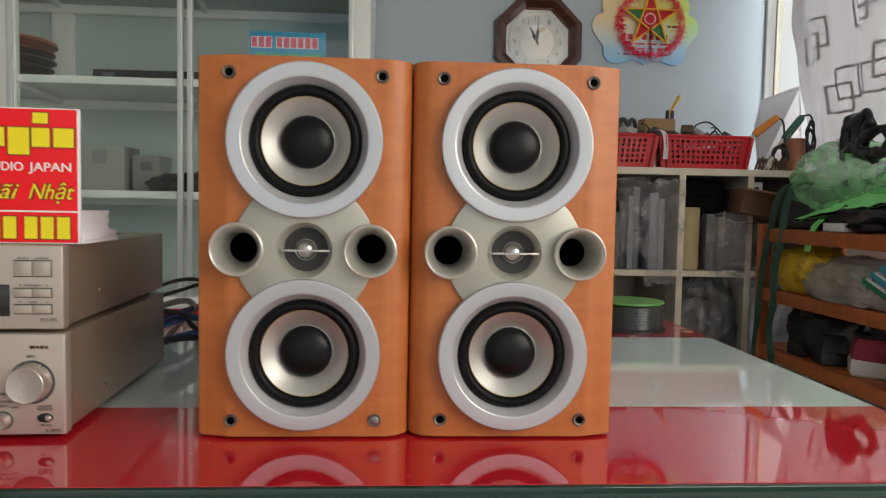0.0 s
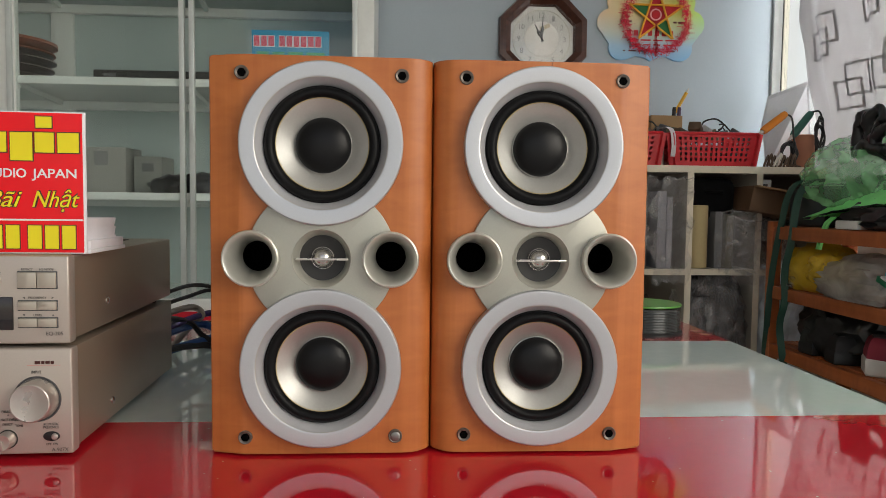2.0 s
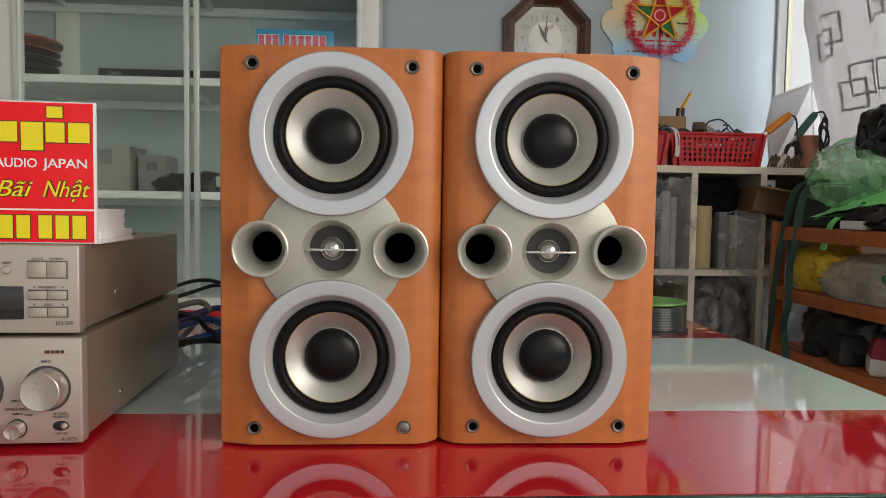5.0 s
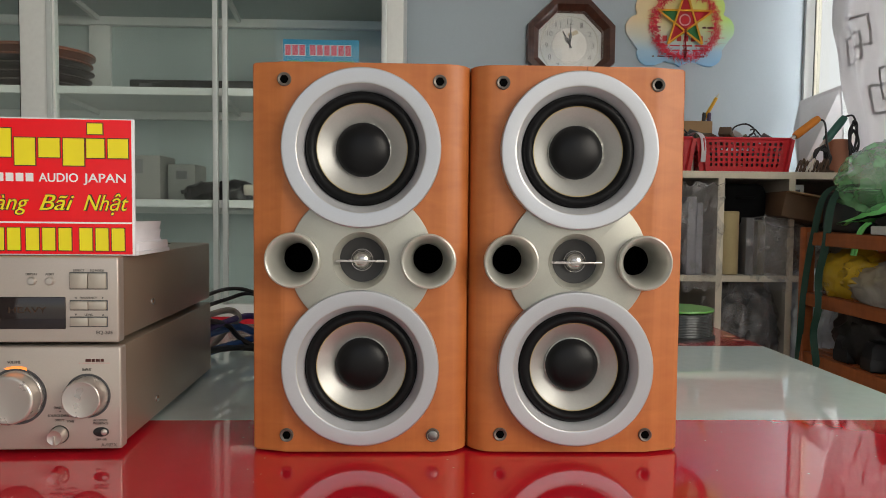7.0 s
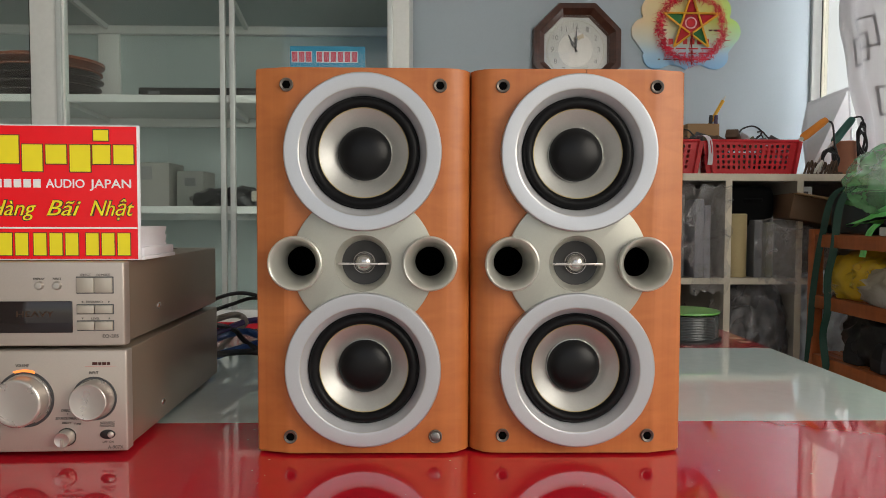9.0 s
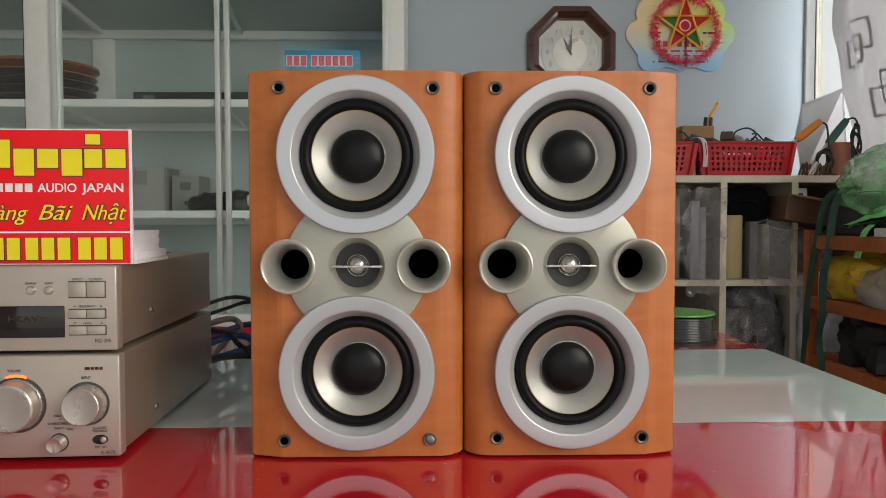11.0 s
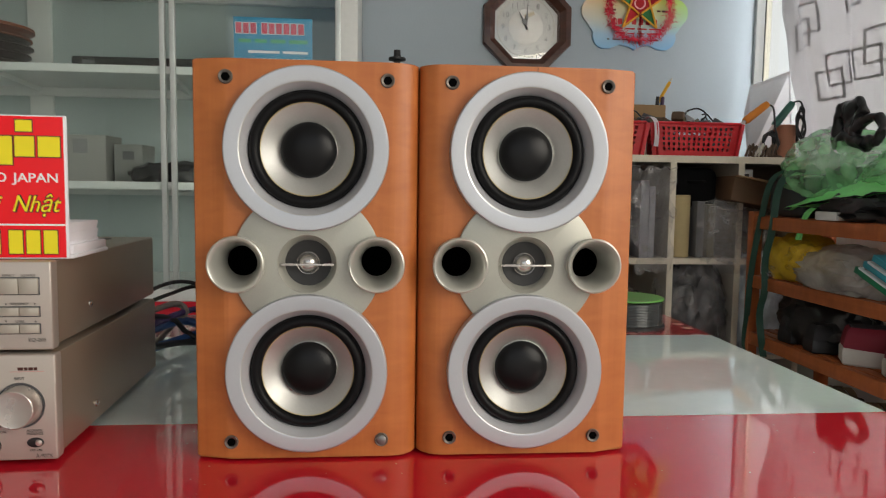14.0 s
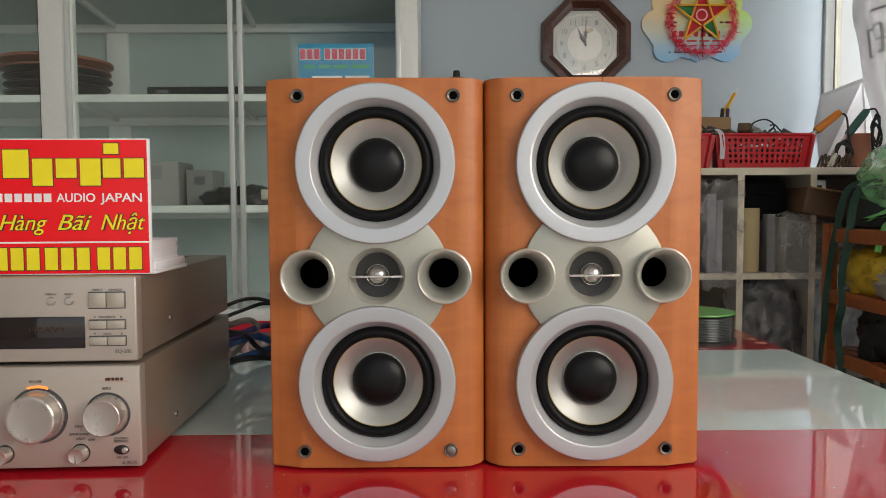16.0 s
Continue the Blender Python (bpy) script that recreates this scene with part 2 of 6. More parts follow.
def cyl(bm, p0, p1, r0, r1=None, n=24, caps=True):
    p0, p1 = Vector(p0), Vector(p1)
    d = p1 - p0
    m = Matrix.Translation((p0 + p1) / 2) @ d.to_track_quat("Z", "Y").to_matrix().to_4x4()
    bmesh.ops.create_cone(bm, cap_ends=caps, segments=n, radius1=r0, radius2=r0 if r1 is None else r1, depth=d.length, matrix=m)
    return bm


def lathe(bm, profile, n=48, m=None, closed=False):
    """Turn (radius, height) pairs about z; m places the result."""
    rings = []
    for r, h in profile:
        if r < 1e-6:
            rings.append([bm.verts.new((0, 0, h))])
        else:
            rings.append([bm.verts.new((r * math.cos(2 * math.pi * i / n), r * math.sin(2 * math.pi * i / n), h)) for i in range(n)])
    pairs = list(zip(rings, rings[1:])) + ([(rings[-1], rings[0])] if closed else [])
    for a, c in pairs:
        for i in range(n):
            j = (i + 1) % n
            f = [a[i % len(a)], a[j % len(a)], c[j % len(c)], c[i % len(c)]]
            u = []
            for v in f:
                if v not in u:
                    u.append(v)
            if len(u) >= 3:
                bm.faces.new(u)
    if m is not None:
        bmesh.ops.transform(bm, matrix=m, verts=[v for r in rings for v in r])
    return bm


FRONT = Matrix.Rotation(radians(90), 4, "X")  # z of a lathe turned to look towards -y


def at_front(x, y, z):
    return Matrix.Translation((x, y, z)) @ FRONT


def smooth_path(pts, k=6):
    """A Catmull-Rom curve through the points."""
    p = [Vector(q) for q in pts]
    p = [p[0] * 2 - p[1]] + p + [p[-1] * 2 - p[-2]]
    out = []
    for i in range(1, len(p) - 2):
        a, b_, c, d = p[i - 1:i + 3]
        for s in range(k):
            t = s / k
            out.append(0.5 * (2 * b_ + (c - a) * t + (2 * a - 5 * b_ + 4 * c - d) * t * t + (3 * b_ - a - 3 * c + d) * t ** 3))
    return out + [p[-2]]


def tube(bm, pts, r, n=8, k=6, ends=True):
    path = smooth_path(pts, k) if len(pts) > 2 and k > 1 else [Vector(p) for p in pts]
    rings = []
    up = Vector((0.03, 0.07, 1))
    for i, p in enumerate(path):
        d = (path[min(i + 1, len(path) - 1)] - path[max(i - 1, 0)]).normalized()
        u = up - d * up.dot(d)
        if u.length < 1e-3:
            u = d.orthogonal()
        u.normalize()
        w = d.cross(u)
        up = u
        rings.append([bm.verts.new(p + (u * math.cos(2 * math.pi * j / n) + w * math.sin(2 * math.pi * j / n)) * r) for j in range(n)])
    for a, c in zip(rings, rings[1:]):
        for j in range(n):
            bm.faces.new((a[j], a[(j + 1) % n], c[(j + 1) % n], c[j]))
    if ends:
        bm.faces.new(rings[0][::-1])
        bm.faces.new(rings[-1])
    return bm


def ribbon(bm, pts, width, thick, k=6):
    """A flat strap along points; each point is (x, y, z, dx, dy): the last two give the way of its width."""
    path = smooth_path([p[:3] for p in pts], k)
    wide = smooth_path([(p[3], p[4], 0) for p in pts], k)
    rings = []
    for i, p in enumerate(path):
        d = (path[min(i + 1, len(path) - 1)] - path[max(i - 1, 0)]).normalized()
        w = wide[i].normalized()
        nrm = d.cross(w).normalized()
        a, t = w * width / 2, nrm * thick / 2
        rings.append([bm.verts.new(p + s) for s in (a + t, -a + t, -a - t, a - t)])
    for a, c in zip(rings, rings[1:]):
        for j in range(4):
            bm.faces.new((a[j], a[(j + 1) % 4], c[(j + 1) % 4], c[j]))
    bm.faces.new(rings[0][::-1])
    bm.faces.new(rings[-1])
    return bm


def outline_prism(bm, pts, y0, y1):
    """Extrude an outline in x and z from y0 (front) to y1."""
    a = [bm.verts.new((x, y0, z)) for x, z in pts]
    c = [bm.verts.new((x, y1, z)) for x, z in pts]
    bm.faces.new(a)
    bm.faces.new(c[::-1])
    for i in range(len(pts)):
        j = (i + 1) % len(pts)
        bm.faces.new((a[j], a[i], c[i], c[j]))
    return bm


def plan_prism(bm, pts, z0, z1):
    """Extrude an outline in x and y from z0 to z1."""
    a = [bm.verts.new((x, y, z0)) for x, y in pts]
    c = [bm.verts.new((x, y, z1)) for x, y in pts]
    bm.faces.new(a[::-1])
    bm.faces.new(c)
    for i in range(len(pts)):
        j = (i + 1) % len(pts)
        bm.faces.new((a[i], a[j], c[j], c[i]))
    return bm


def finish(bm, name, material, smooth=True, angle=35):
    bmesh.ops.recalc_face_normals(bm, faces=bm.faces)
    me = bpy.data.meshes.new(name)
    bm.to_mesh(me)
    bm.free()
    for mm in (material if isinstance(material, (list, tuple)) else [material]):
        me.materials.append(mm)
    if smooth:
        me.shade_smooth()
        me.set_sharp_from_angle(angle=radians(angle))
    return me


def part(name, bm, material, parent, label="", smooth=True, angle=35):
    """One mesh object under a thing or a part."""
    ob = new(name, finish(bm, name, material, smooth, angle))
    ob.parent = parent
    if label:
        tagged(ob, label)
    return ob


def thing(name, label, category, m=None, group="", kind=""):
    """An empty at a thing's base."""
    ob = new(name)
    ob.empty_display_size = 0.05
    if m is not None:
        ob.matrix_basis = m
    return tagged(ob, label, category, group, kind)


def single(name, bm, material, label, category, m=None, group="", kind="", smooth=True, angle=35):
    """A thing of one mesh."""
    ob = new(name, finish(bm, name, material, smooth, angle))
    if m is not None:
        ob.matrix_basis = m
    return tagged(ob, label, category, group, kind)


def structure(name, bm, material, label="", smooth=False):
    return tagged(new(name, finish(bm, name, material, smooth)), label, name.split("_")[0], "", "structure")


def B():
    return bmesh.new()


def lettering(name, text, size, m, material, parent, width=None, label="", depth=0.0002, shear=0.0, bold=0.0):
    """Flat lettering in the built-in font; m places its lower left corner, text in the xz plane looking to -y."""
    cu = bpy.data.curves.new(name, "FONT")
    cu.body, cu.size, cu.extrude, cu.shear, cu.offset = text, size, depth, shear, bold
    cu.resolution_u = 3
    tmp = bpy.data.objects.new(name, cu)
    scene.collection.objects.link(tmp)
    me = bpy.data.meshes.new_from_object(tmp.evaluated_get(bpy.context.evaluated_depsgraph_get()))
    bpy.data.objects.remove(tmp)
    bpy.data.curves.remove(cu)
    me.name = name
    xs = [v.co.x for v in me.vertices] or [0, 1]
    s = width / (max(xs) - min(xs)) if width else 1.0
    me.transform(m @ FRONT @ Matrix.Diagonal((s, 1, 1, 1)) @ Matrix.Translation((-min(xs), 0, 0)))
    me.materials.clear()
    me.materials.append(material)
    ob = new(name, me)
    ob.parent = parent
    if label:
        tagged(ob, label)
    return ob


def bars(name, spans, z0, z1, y, material, parent, label="", m=None):
    """Plain bars in place of writing: spans of x between z0 and z1, a hair proud of the surface."""
    for a, c in spans:
        bm = box(B(), a, c, y - 0.0004, y, z0, z1)
        if m is not None:
            bm.transform(m)
        part(name, bm, material, parent, label, smooth=False)

# ---------------- room ----------------
X0, X1, Y0, Y1, H = -2.6, 1.535, -2.9, 2.29, 3.1
structure("floor", box(B(), X0 - 0.2, X1 + 0.2, Y0 - 0.2, Y1 + 0.2, -0.1, 0.0), TILE, "pale polished floor tiles")
structure("ceiling", box(B(), X0 - 0.2, X1 + 0.2, Y0 - 0.2, Y1 + 0.2, H, H + 0.1), CEIL, "plain white painted ceiling")
structure("wall_north", box(B(), X0 - 0.2, X1 + 0.03, Y1, Y1 + 0.15, 0, H), WALLBLUE, "pale blue painted wall behind the shelves")
structure("wall_west", box(B(), X0 - 0.15, X0, Y0, Y1, 0, H), WALLWHITE, "plain white painted wall")
bm = B()
XT = X1 + 0.03
box(bm, X1, XT, 0.35, Y1, 0, 0.98)
box(bm, X1, XT, 0.35, Y1, 2.5, H)
box(bm, X1, XT, -0.3, 0.35, 0, H)
box(bm, X1, XT, -2.1, -0.3, 0, 1.0)
box(bm, X1, XT, -2.1, -0.3, 2.28, H)
box(bm, X1, XT, Y0, -2.1, 0, H)
structure("wall_east", bm, WALLWHITE, "white painted wall with window openings")
bm = B()
box(bm, X0, -1.5, Y0 - 0.15, Y0, 0, H)
box(bm, 1.6, X1, Y0 - 0.15, Y0, 0, H)
box(bm, -1.5, 1.6, Y0 - 0.15, Y0, 2.85, H)
structure("wall_south", bm, WALLWHITE, "shop front wall with a wide open doorway")

# window beside the corner: aluminium frame and a bright sky outside
GREYFRAME = mat("grey_aluminium_frame", (0.34, 0.35, 0.34), 0.4, 0.2)
CREAMFRAME = mat("cream_painted_frame", (0.78, 0.75, 0.62), 0.5)
win = tagged(new("window_1"), "aluminium-framed window with bright daylight behind", "window", "", "structure")
part("window_jamb", box(B(), 1.495, 1.532, 2.268, 2.289, 0.98, 2.55, 0.003), GREYFRAME, win, "grey aluminium jamb")
part("rubber_seal", box(B(), 1.532, 1.537, 2.272, 2.289, 0.98, 2.5), BLACK, win, "dark sealing strip", smooth=False)
bm = B()
box(bm, 1.537, 1.562, 2.268, 2.289, 0.98, 2.5, 0.003)
box(bm, 1.537, 1.562, 0.35, 0.39, 0.98, 2.5, 0.003)
box(bm, 1.537, 1.562, 1.25, 1.29, 0.98, 2.5, 0.003)
box(bm, 1.537, 1.562, 0.39, 2.268, 0.98, 1.01, 0.003)
box(bm, 1.537, 1.562, 0.39, 2.268, 2.46, 2.5, 0.003)
part("window_frame", bm, CREAMFRAME, win, "cream painted frame")
for a, c in ((0.39, 1.25), (1.29, 2.268)):
    p = part("pane", box(B(), 1.546, 1.550, a, c, 1.01, 2.46), CLEAR, win)
    p.visible_shadow = False
SKYGLOW = glow_mat("daylight_outside", (0.95, 0.96, 0.93), 0.88, 0.0)
single("backdrop", box(B(), 2.9, 2.91, -3.0, 8.0, -1.0, 6.0), SKYGLOW, "bright overcast daylight outside the window", "backdrop", kind="structure")

# ---------------- counter ----------------
TZ = 0.75
TL, TR, TF, TB = -1.35, 0.503, -0.108, 0.70
ctr = thing("glass_topped_counter", "shop counter with a glass top over red and white film", "counter", pose(0, 0, 0))
part("body", box(B(), TL + 0.01, TR - 0.02, TF + 0.02, TB - 0.02, 0.0, 0.715, 0.004), WHITEBOARD, ctr, "white counter body")
part("front_ledge", box(B(), TL, TR - 0.004, TF - 0.035, TF + 0.02, 0.70, 0.732, 0.004), WHITEBOARD, ctr, "white ledge along the front")
part("red_trim", box(B(), TL, TR - 0.004, TF - 0.036, TF - 0.0355, 0.60, 0.715), REDPAINT, ctr, "red stripe below the ledge")
part("glass_top", box(B(), TL, TR, TF, TB, 0.738, 0.7492, 0.0015), GREENGLASS, ctr, "thick glass sheet with a dark green edge")
part("sub_top", box(B(), TL + 0.004, TR - 0.004, TF + 0.004, TB - 0.004, 0.716, 0.7375), WHITEBOARD, ctr)
part("red_film", plan_prism(B(), [(TL + 0.002, TF + 0.004), (TR - 0.003, TF + 0.004), (TR - 0.003, 0.104), (TL + 0.002, 0.088)], 0.7494, 0.75), REDTOP, ctr, "glossy red band along the front")
part("white_film", plan_prism(B(), [(TL + 0.002, 0.0885), (TR - 0.003, 0.1045), (TR - 0.003, 0.505), (TL + 0.002, 0.505)], 0.7494, 0.75), WHITETOP, ctr, "pale greenish-white band behind the red one")


def leaflet_mat():
    """A printed sheet: dull red with scattered faded blocks of colour."""
    m = mat("printed_leaflet", (0.34, 0.045, 0.05), 0.08, 0, 0.1, 12, spec=0.6)
    n, l = m.node_tree.nodes, m.node_tree.links
    b = n["Principled BSDF"]
    co = n.new("ShaderNodeTexCoord")
    vo = n.new("ShaderNodeTexVoronoi")
    vo.inputs["Scale"].default_value = 26
    l.new(co.outputs["Object"], vo.inputs[0])
    rp = n.new("ShaderNodeValToRGB")
    e = rp.color_ramp.elements
    e[0].position, e[0].color = 0.0, (0.55, 0.45, 0.14, 1)
    e[1].position, e[1].color = 0.32, (0.34, 0.045, 0.05, 1)
    x = e.new(0.2)
    x.color = (0.50, 0.30, 0.28, 1)
    l.new(vo.outputs["Distance"], rp.inputs[0])
    l.new(rp.outputs[0], b.inputs["Base Color"])
    return m


part("leaflet_sheet", plan_prism(B(), [(TL + 0.002, 0.5055), (TR - 0.003, 0.5055), (TR - 0.003, TB - 0.003), (TL + 0.002, TB - 0.003)], 0.7494, 0.75), leaflet_mat(), ctr, "faded red printed sheet under the glass")

# ---------------- loudspeakers ----------------
SW, SH, SD = 0.1815, 0.3270, 0.272
ZU, ZL, ZC, PX = 0.2565, 0.0748, 0.1643, 0.0557  # heights of the drivers, half the distance of the ports


def cabinet_plan(w, d, inner):
    """Plan outline: the inner front edge well rounded, the outer one a shallow facet. inner: +1 or -1."""
    h = w / 2
    pts = [(h, d), (-h, d), (-h, 0.0135)]
    for i in range(4):
        a = i / 3 * math.pi / 2
        pts.append((-h + 0.003 * (1 - math.cos(a)), 0.0105 - 0.003 * math.sin(a)))
    pts += [(-h + 0.0245, 0.0004), (-h + 0.028, 0.0)]
    rx, ry = 0.024, 0.0165
    for i in range(9):
        a = i / 8 * math.pi / 2
        pts.append((h - rx + rx * math.sin(a), ry - ry * math.cos(a)))
    return pts if inner > 0 else [(-x, y) for x, y in pts[::-1]]


def woofer(parent, x, z, s):
    """Silver ring, rubber surround, metal cone and dust cap."""
    w = part("woofer", lathe(B(), [(0.0660 * s, 0.0005), (0.0660 * s, 0.0088), (0.0657 * s, 0.0096), (0.0651 * s, 0.0101), (0.0645 * s, 0.0102), (0.0640 * s, 0.0102), (0.0548 * s, 0.0095), (0.0539 * s, 0.0094), (0.0535 * s, 0.0092)], 112, at_front(x, 0, z)), SILVER, parent, "satin silver trim ring", angle=24)
    part("inner_edge", lathe(B(), [(0.0535 * s, 0.0092), (0.0531 * s, 0.0090), (0.0528 * s, 0.0084)], 112, at_front(x, 0, z)), CONE, w)
    part("inner_slope", lathe(B(), [(0.0528 * s, 0.0084), (0.0523 * s, 0.0076), (0.0490 * s, 0.0020), (0.0484 * s, 0.0008), (0.0478 * s, -0.001)], 112, at_front(x, 0, z)), RINGIN, w, angle=20)
    prof = [(0.0478 * s, -0.0010)]
    for i in range(13):
        a = math.pi * i / 12
        prof.append(((0.0426 + 0.0044 * math.cos(a)) * s, -0.0008 + 0.0052 * math.sin(a)))
    prof += [(0.0372 * s, -0.0012), (0.0368 * s, -0.0025)]
    part("surround", lathe(B(), prof, 96, at_front(x, 0, z)), RUBBER, w, "black rubber roll surround")
    part("glue_edge", lathe(B(), [(0.0383 * s, -0.0006), (0.0379 * s, -0.0002), (0.0374 * s, -0.0006)], 96, at_front(x, 0, z)), EDGE, w)
    part("cone", lathe(B(), [(0.0376 * s, -0.0008), (0.0370 * s, -0.0013), (0.0330 * s, -0.0043), (0.0280 * s, -0.0083), (0.0246 * s, -0.0112), (0.0240 * s, -0.0118), (0.0226 * s, -0.0132)], 96, at_front(x, 0, z)), CONE, w, "satin metal cone")
    part("cap_rim", lathe(B(), [(0.0238 * s, -0.0116), (0.0236 * s, -0.0098), (0.0233 * s, -0.0097), (0.0231 * s, -0.0100), (0.0230 * s, -0.012)], 96, at_front(x, 0, z)), CONE, w)
    cap = [(0.0231 * s, -0.0110)]
    for i in range(1, 13):
        a = i / 12 * math.pi / 2
        cap.append((0.0231 * s * math.cos(a), -0.0110 + 0.0095 * math.sin(a)))
    cap[-1] = (0.0, cap[-1][1])
    part("dust_cap", lathe(B(), cap, 64, at_front(x, 0, z)), CAP, w, "black domed dust cap")


def loudspeaker(label, m, inner, dx, sockets):
    sp = thing("bookshelf_speaker", label, "speaker", m, "pair of loudspeakers")
    bm = plan_prism(B(), cabinet_plan(SW, SD, inner), 0.0022, SH)
    es = [e for e in bm.edges if all(v.co.z > SH - 1e-4 for v in e.verts) or all(v.co.z < 0.0023 for v in e.verts)]
    bmesh.ops.bevel(bm, geom=es, offset=0.0012, segments=2, affect="EDGES")
    part("cabinet", bm, [CHERRY], sp, "cherry veneer cabinet with rounded front edges", angle=28)
    part("top_panel", plan_prism(B(), [(x * 0.985, y * 0.985 + 0.0028) for x, y in cabinet_plan(SW, SD, inner)], SH + 0.0001, SH + 0.0006), CHERRY_TOP, sp, "smooth cherry foil top", smooth=False)
    # bores behind the drivers are hidden by a black baffle
    for x in (-0.07, 0.07):
        for y in (0.03, 0.235):
            part("foot", cyl(B(), (x, y, 0), (x, y, 0.004), 0.009, n=20), BLACK, sp, "black rubber foot")
    zc = ZC
    woofer(sp, dx, ZU, 0.989)
    woofer(sp, dx, ZL, 0.986)
    # disc-shaped plate, ring openings for tweeter and ports
    pl = part("centre_plate", lathe(B(), [(0.0, 0.0004), (0.0600, 0.0004), (0.0600, 0.0030), (0.0597, 0.0035), (0.0590, 0.0038), (0.0, 0.0038)], 96, at_front(dx, 0, zc)), PLATE, sp, "champagne-grey disc plate between the woofers")
    tw = part("tweeter", lathe(B(), [(0.0242, 0.0036), (0.0237, 0.0042), (0.0230, 0.0036), (0.0190, -0.0060), (0.0188, -0.0066)], 64, at_front(dx, 0, zc)), PLATE, sp, "tweeter in a flared recess")
    part("tweeter_disc", lathe(B(), [(0.0191, -0.0064), (0.0120, -0.0076), (0.0094, -0.0078), (0, -0.0078)], 64, at_front(dx, 0, zc)), TWEET, tw, "dark grey disc")
    part("dome_ring", lathe(B(), [(0.0096, -0.0078), (0.0096, -0.0060), (0.0092, -0.0054), (0.0087, -0.0056), (0.0084, -0.0066)], 48, at_front(dx, 0, zc)), DOME, tw, "bright ring round the dome")
    part("dome", lathe(B(), [(0.0080 * math.cos(i / 10 * math.pi / 2), -0.0065 + 0.0072 * math.sin(i / 10 * math.pi / 2)) if i < 10 else (0.0, 0.0007) for i in range(11)], 48, at_front(dx, 0, zc)), DOME, tw, "polished metal dome")
    part("guard_bar", box(B(), dx - 0.0211, dx + 0.0211, -0.0046, -0.0016, -0.0009 + zc - 0.0005, 0.0009 + zc - 0.0005, 0.0004), KNOB, tw, "thin metal bar across the dome")
    for x in (dx - PX, dx + PX):
        prt = part("bass_port", lathe(B(), [(0.0222, 0.0006), (0.0226, 0.0080), (0.0229, 0.0106), (0.0224, 0.0120), (0.0214, 0.0125), (0.0204, 0.0119), (0.0186, 0.0085), (0.0165, 0.0030), (0.0146, -0.0050), (0.0134, -0.0140), (0.0128, -0.0240)], 64, at_front(x, 0, zc)), PORT, sp, "flared silver bass port")
        part("port_tube", lathe(B(), [(0.0128, -0.0240), (0.0126, -0.060), (0, -0.060)], 48, at_front(x, 0, zc)), HOLESHADE, prt, "dark port tube")
    for x, z in sockets:
        so = part("grille_socket", lathe(B(), [(0.0058, -0.0004), (0.0057, 0.0012), (0.0051, 0.0018), (0.0036, 0.0012), (0.0031, 0.0)], 28, at_front(x, 0, z)), SOCKET, sp, "pewter grille socket")
        # flat black disc in place of the socket's unlit depth; nothing is bored
        part("socket_hole", lathe(B(), [(0.0037, 0.0006), (0.0034, 0.0013), (0, 0.0013)], 6, at_front(x, 0, z)), HOLESHADE, so)
    return sp


def bore(sp, part_name, holes, material):
    """Cut round wells into a part, so that drivers and ports sit inside it."""
    cab = next(o for o in sp.children if o.name.startswith(part_name))
    bm = B()
    for x, z, r, d in holes:
        cyl(bm, (x, -0.02, z), (x, d, z), r, n=64)
    me = finish(bm, "bore", BLACK, False)
    cutter = bpy.data.objects.new("bore", me)
    scene.collection.objects.link(cutter)
    mod = cab.modifiers.new("bore", "BOOLEAN")
    mod.operation, mod.object, mod.solver = "DIFFERENCE", cutter, "EXACT"
    bpy.context.view_layer.update()
    done = bpy.data.meshes.new_from_object(cab.evaluated_get(bpy.context.evaluated_depsgraph_get()))
    cab.modifiers.clear()
    done.materials.clear()
    done.materials.append(material)
    for f in done.polygons:
        f.material_index = 0
    cab.data = done
    done.shade_smooth()
    done.set_sharp_from_angle(angle=radians(28))
    bpy.data.objects.remove(cutter)


def pair_member(label, m, inner, dx, sockets):
    sp = loudspeaker(label, pose(0, 0, 0), inner, dx, sockets)
    bore(sp, "cabinet", [(dx, ZU, 0.0482, 0.03), (dx, ZL, 0.0478, 0.03), (dx, ZC, 0.0233, 0.02), (dx - PX, ZC, 0.0180, 0.08), (dx + PX, ZC, 0.0180, 0.08)], CHERRY)
    bore(sp, "centre_plate", [(dx, ZU, 0.0650, 0.03), (dx, ZL, 0.0648, 0.03), (dx, ZC, 0.0236, 0.02), (dx - PX, ZC, 0.0220, 0.08), (dx + PX, ZC, 0.0220, 0.08)], PLATE)
    sp.matrix_basis = m
    return sp


left = pair_member("cherry-veneer bookshelf speaker with two silver-ringed woofers", pose(-0.0902, 0.0, TZ, 0, 0, 0.2), 1, 0.0010,
                   ((-0.0629, 0.3125), (0.0649, 0.3125), (-0.0611, 0.0165), (0.0617, 0.0165)))
right = pair_member("cherry-veneer bookshelf speaker, its top edge slightly chipped", pose(0.0919, 0.0, TZ, 0, 0, -0.3), -1, -0.0013,
                    ((-0.0647, 0.3125), (0.0647, 0.3125), (-0.0632, 0.0172), (0.0606, 0.0172)))
part("socket_pin", lathe(B(), [(0.0042, 0.0010), (0.0040, 0.0022), (0.0030, 0.0028), (0, 0.0029)], 20, at_front(0.0617, 0, 0.0165)), mat("dull_steel_pin", (0.22, 0.22, 0.21), 0.4, 0.7), left, "steel grille pin broken off in its socket")
CHIP = mat("raw_chip", (0.12, 0.05, 0.02), 0.8)
part("chip_mark", box(B(), 0.0050, 0.0056, -0.0004, 0.004, 0.3215, 0.3266), CHIP, right, "small dark nick in the top edge")
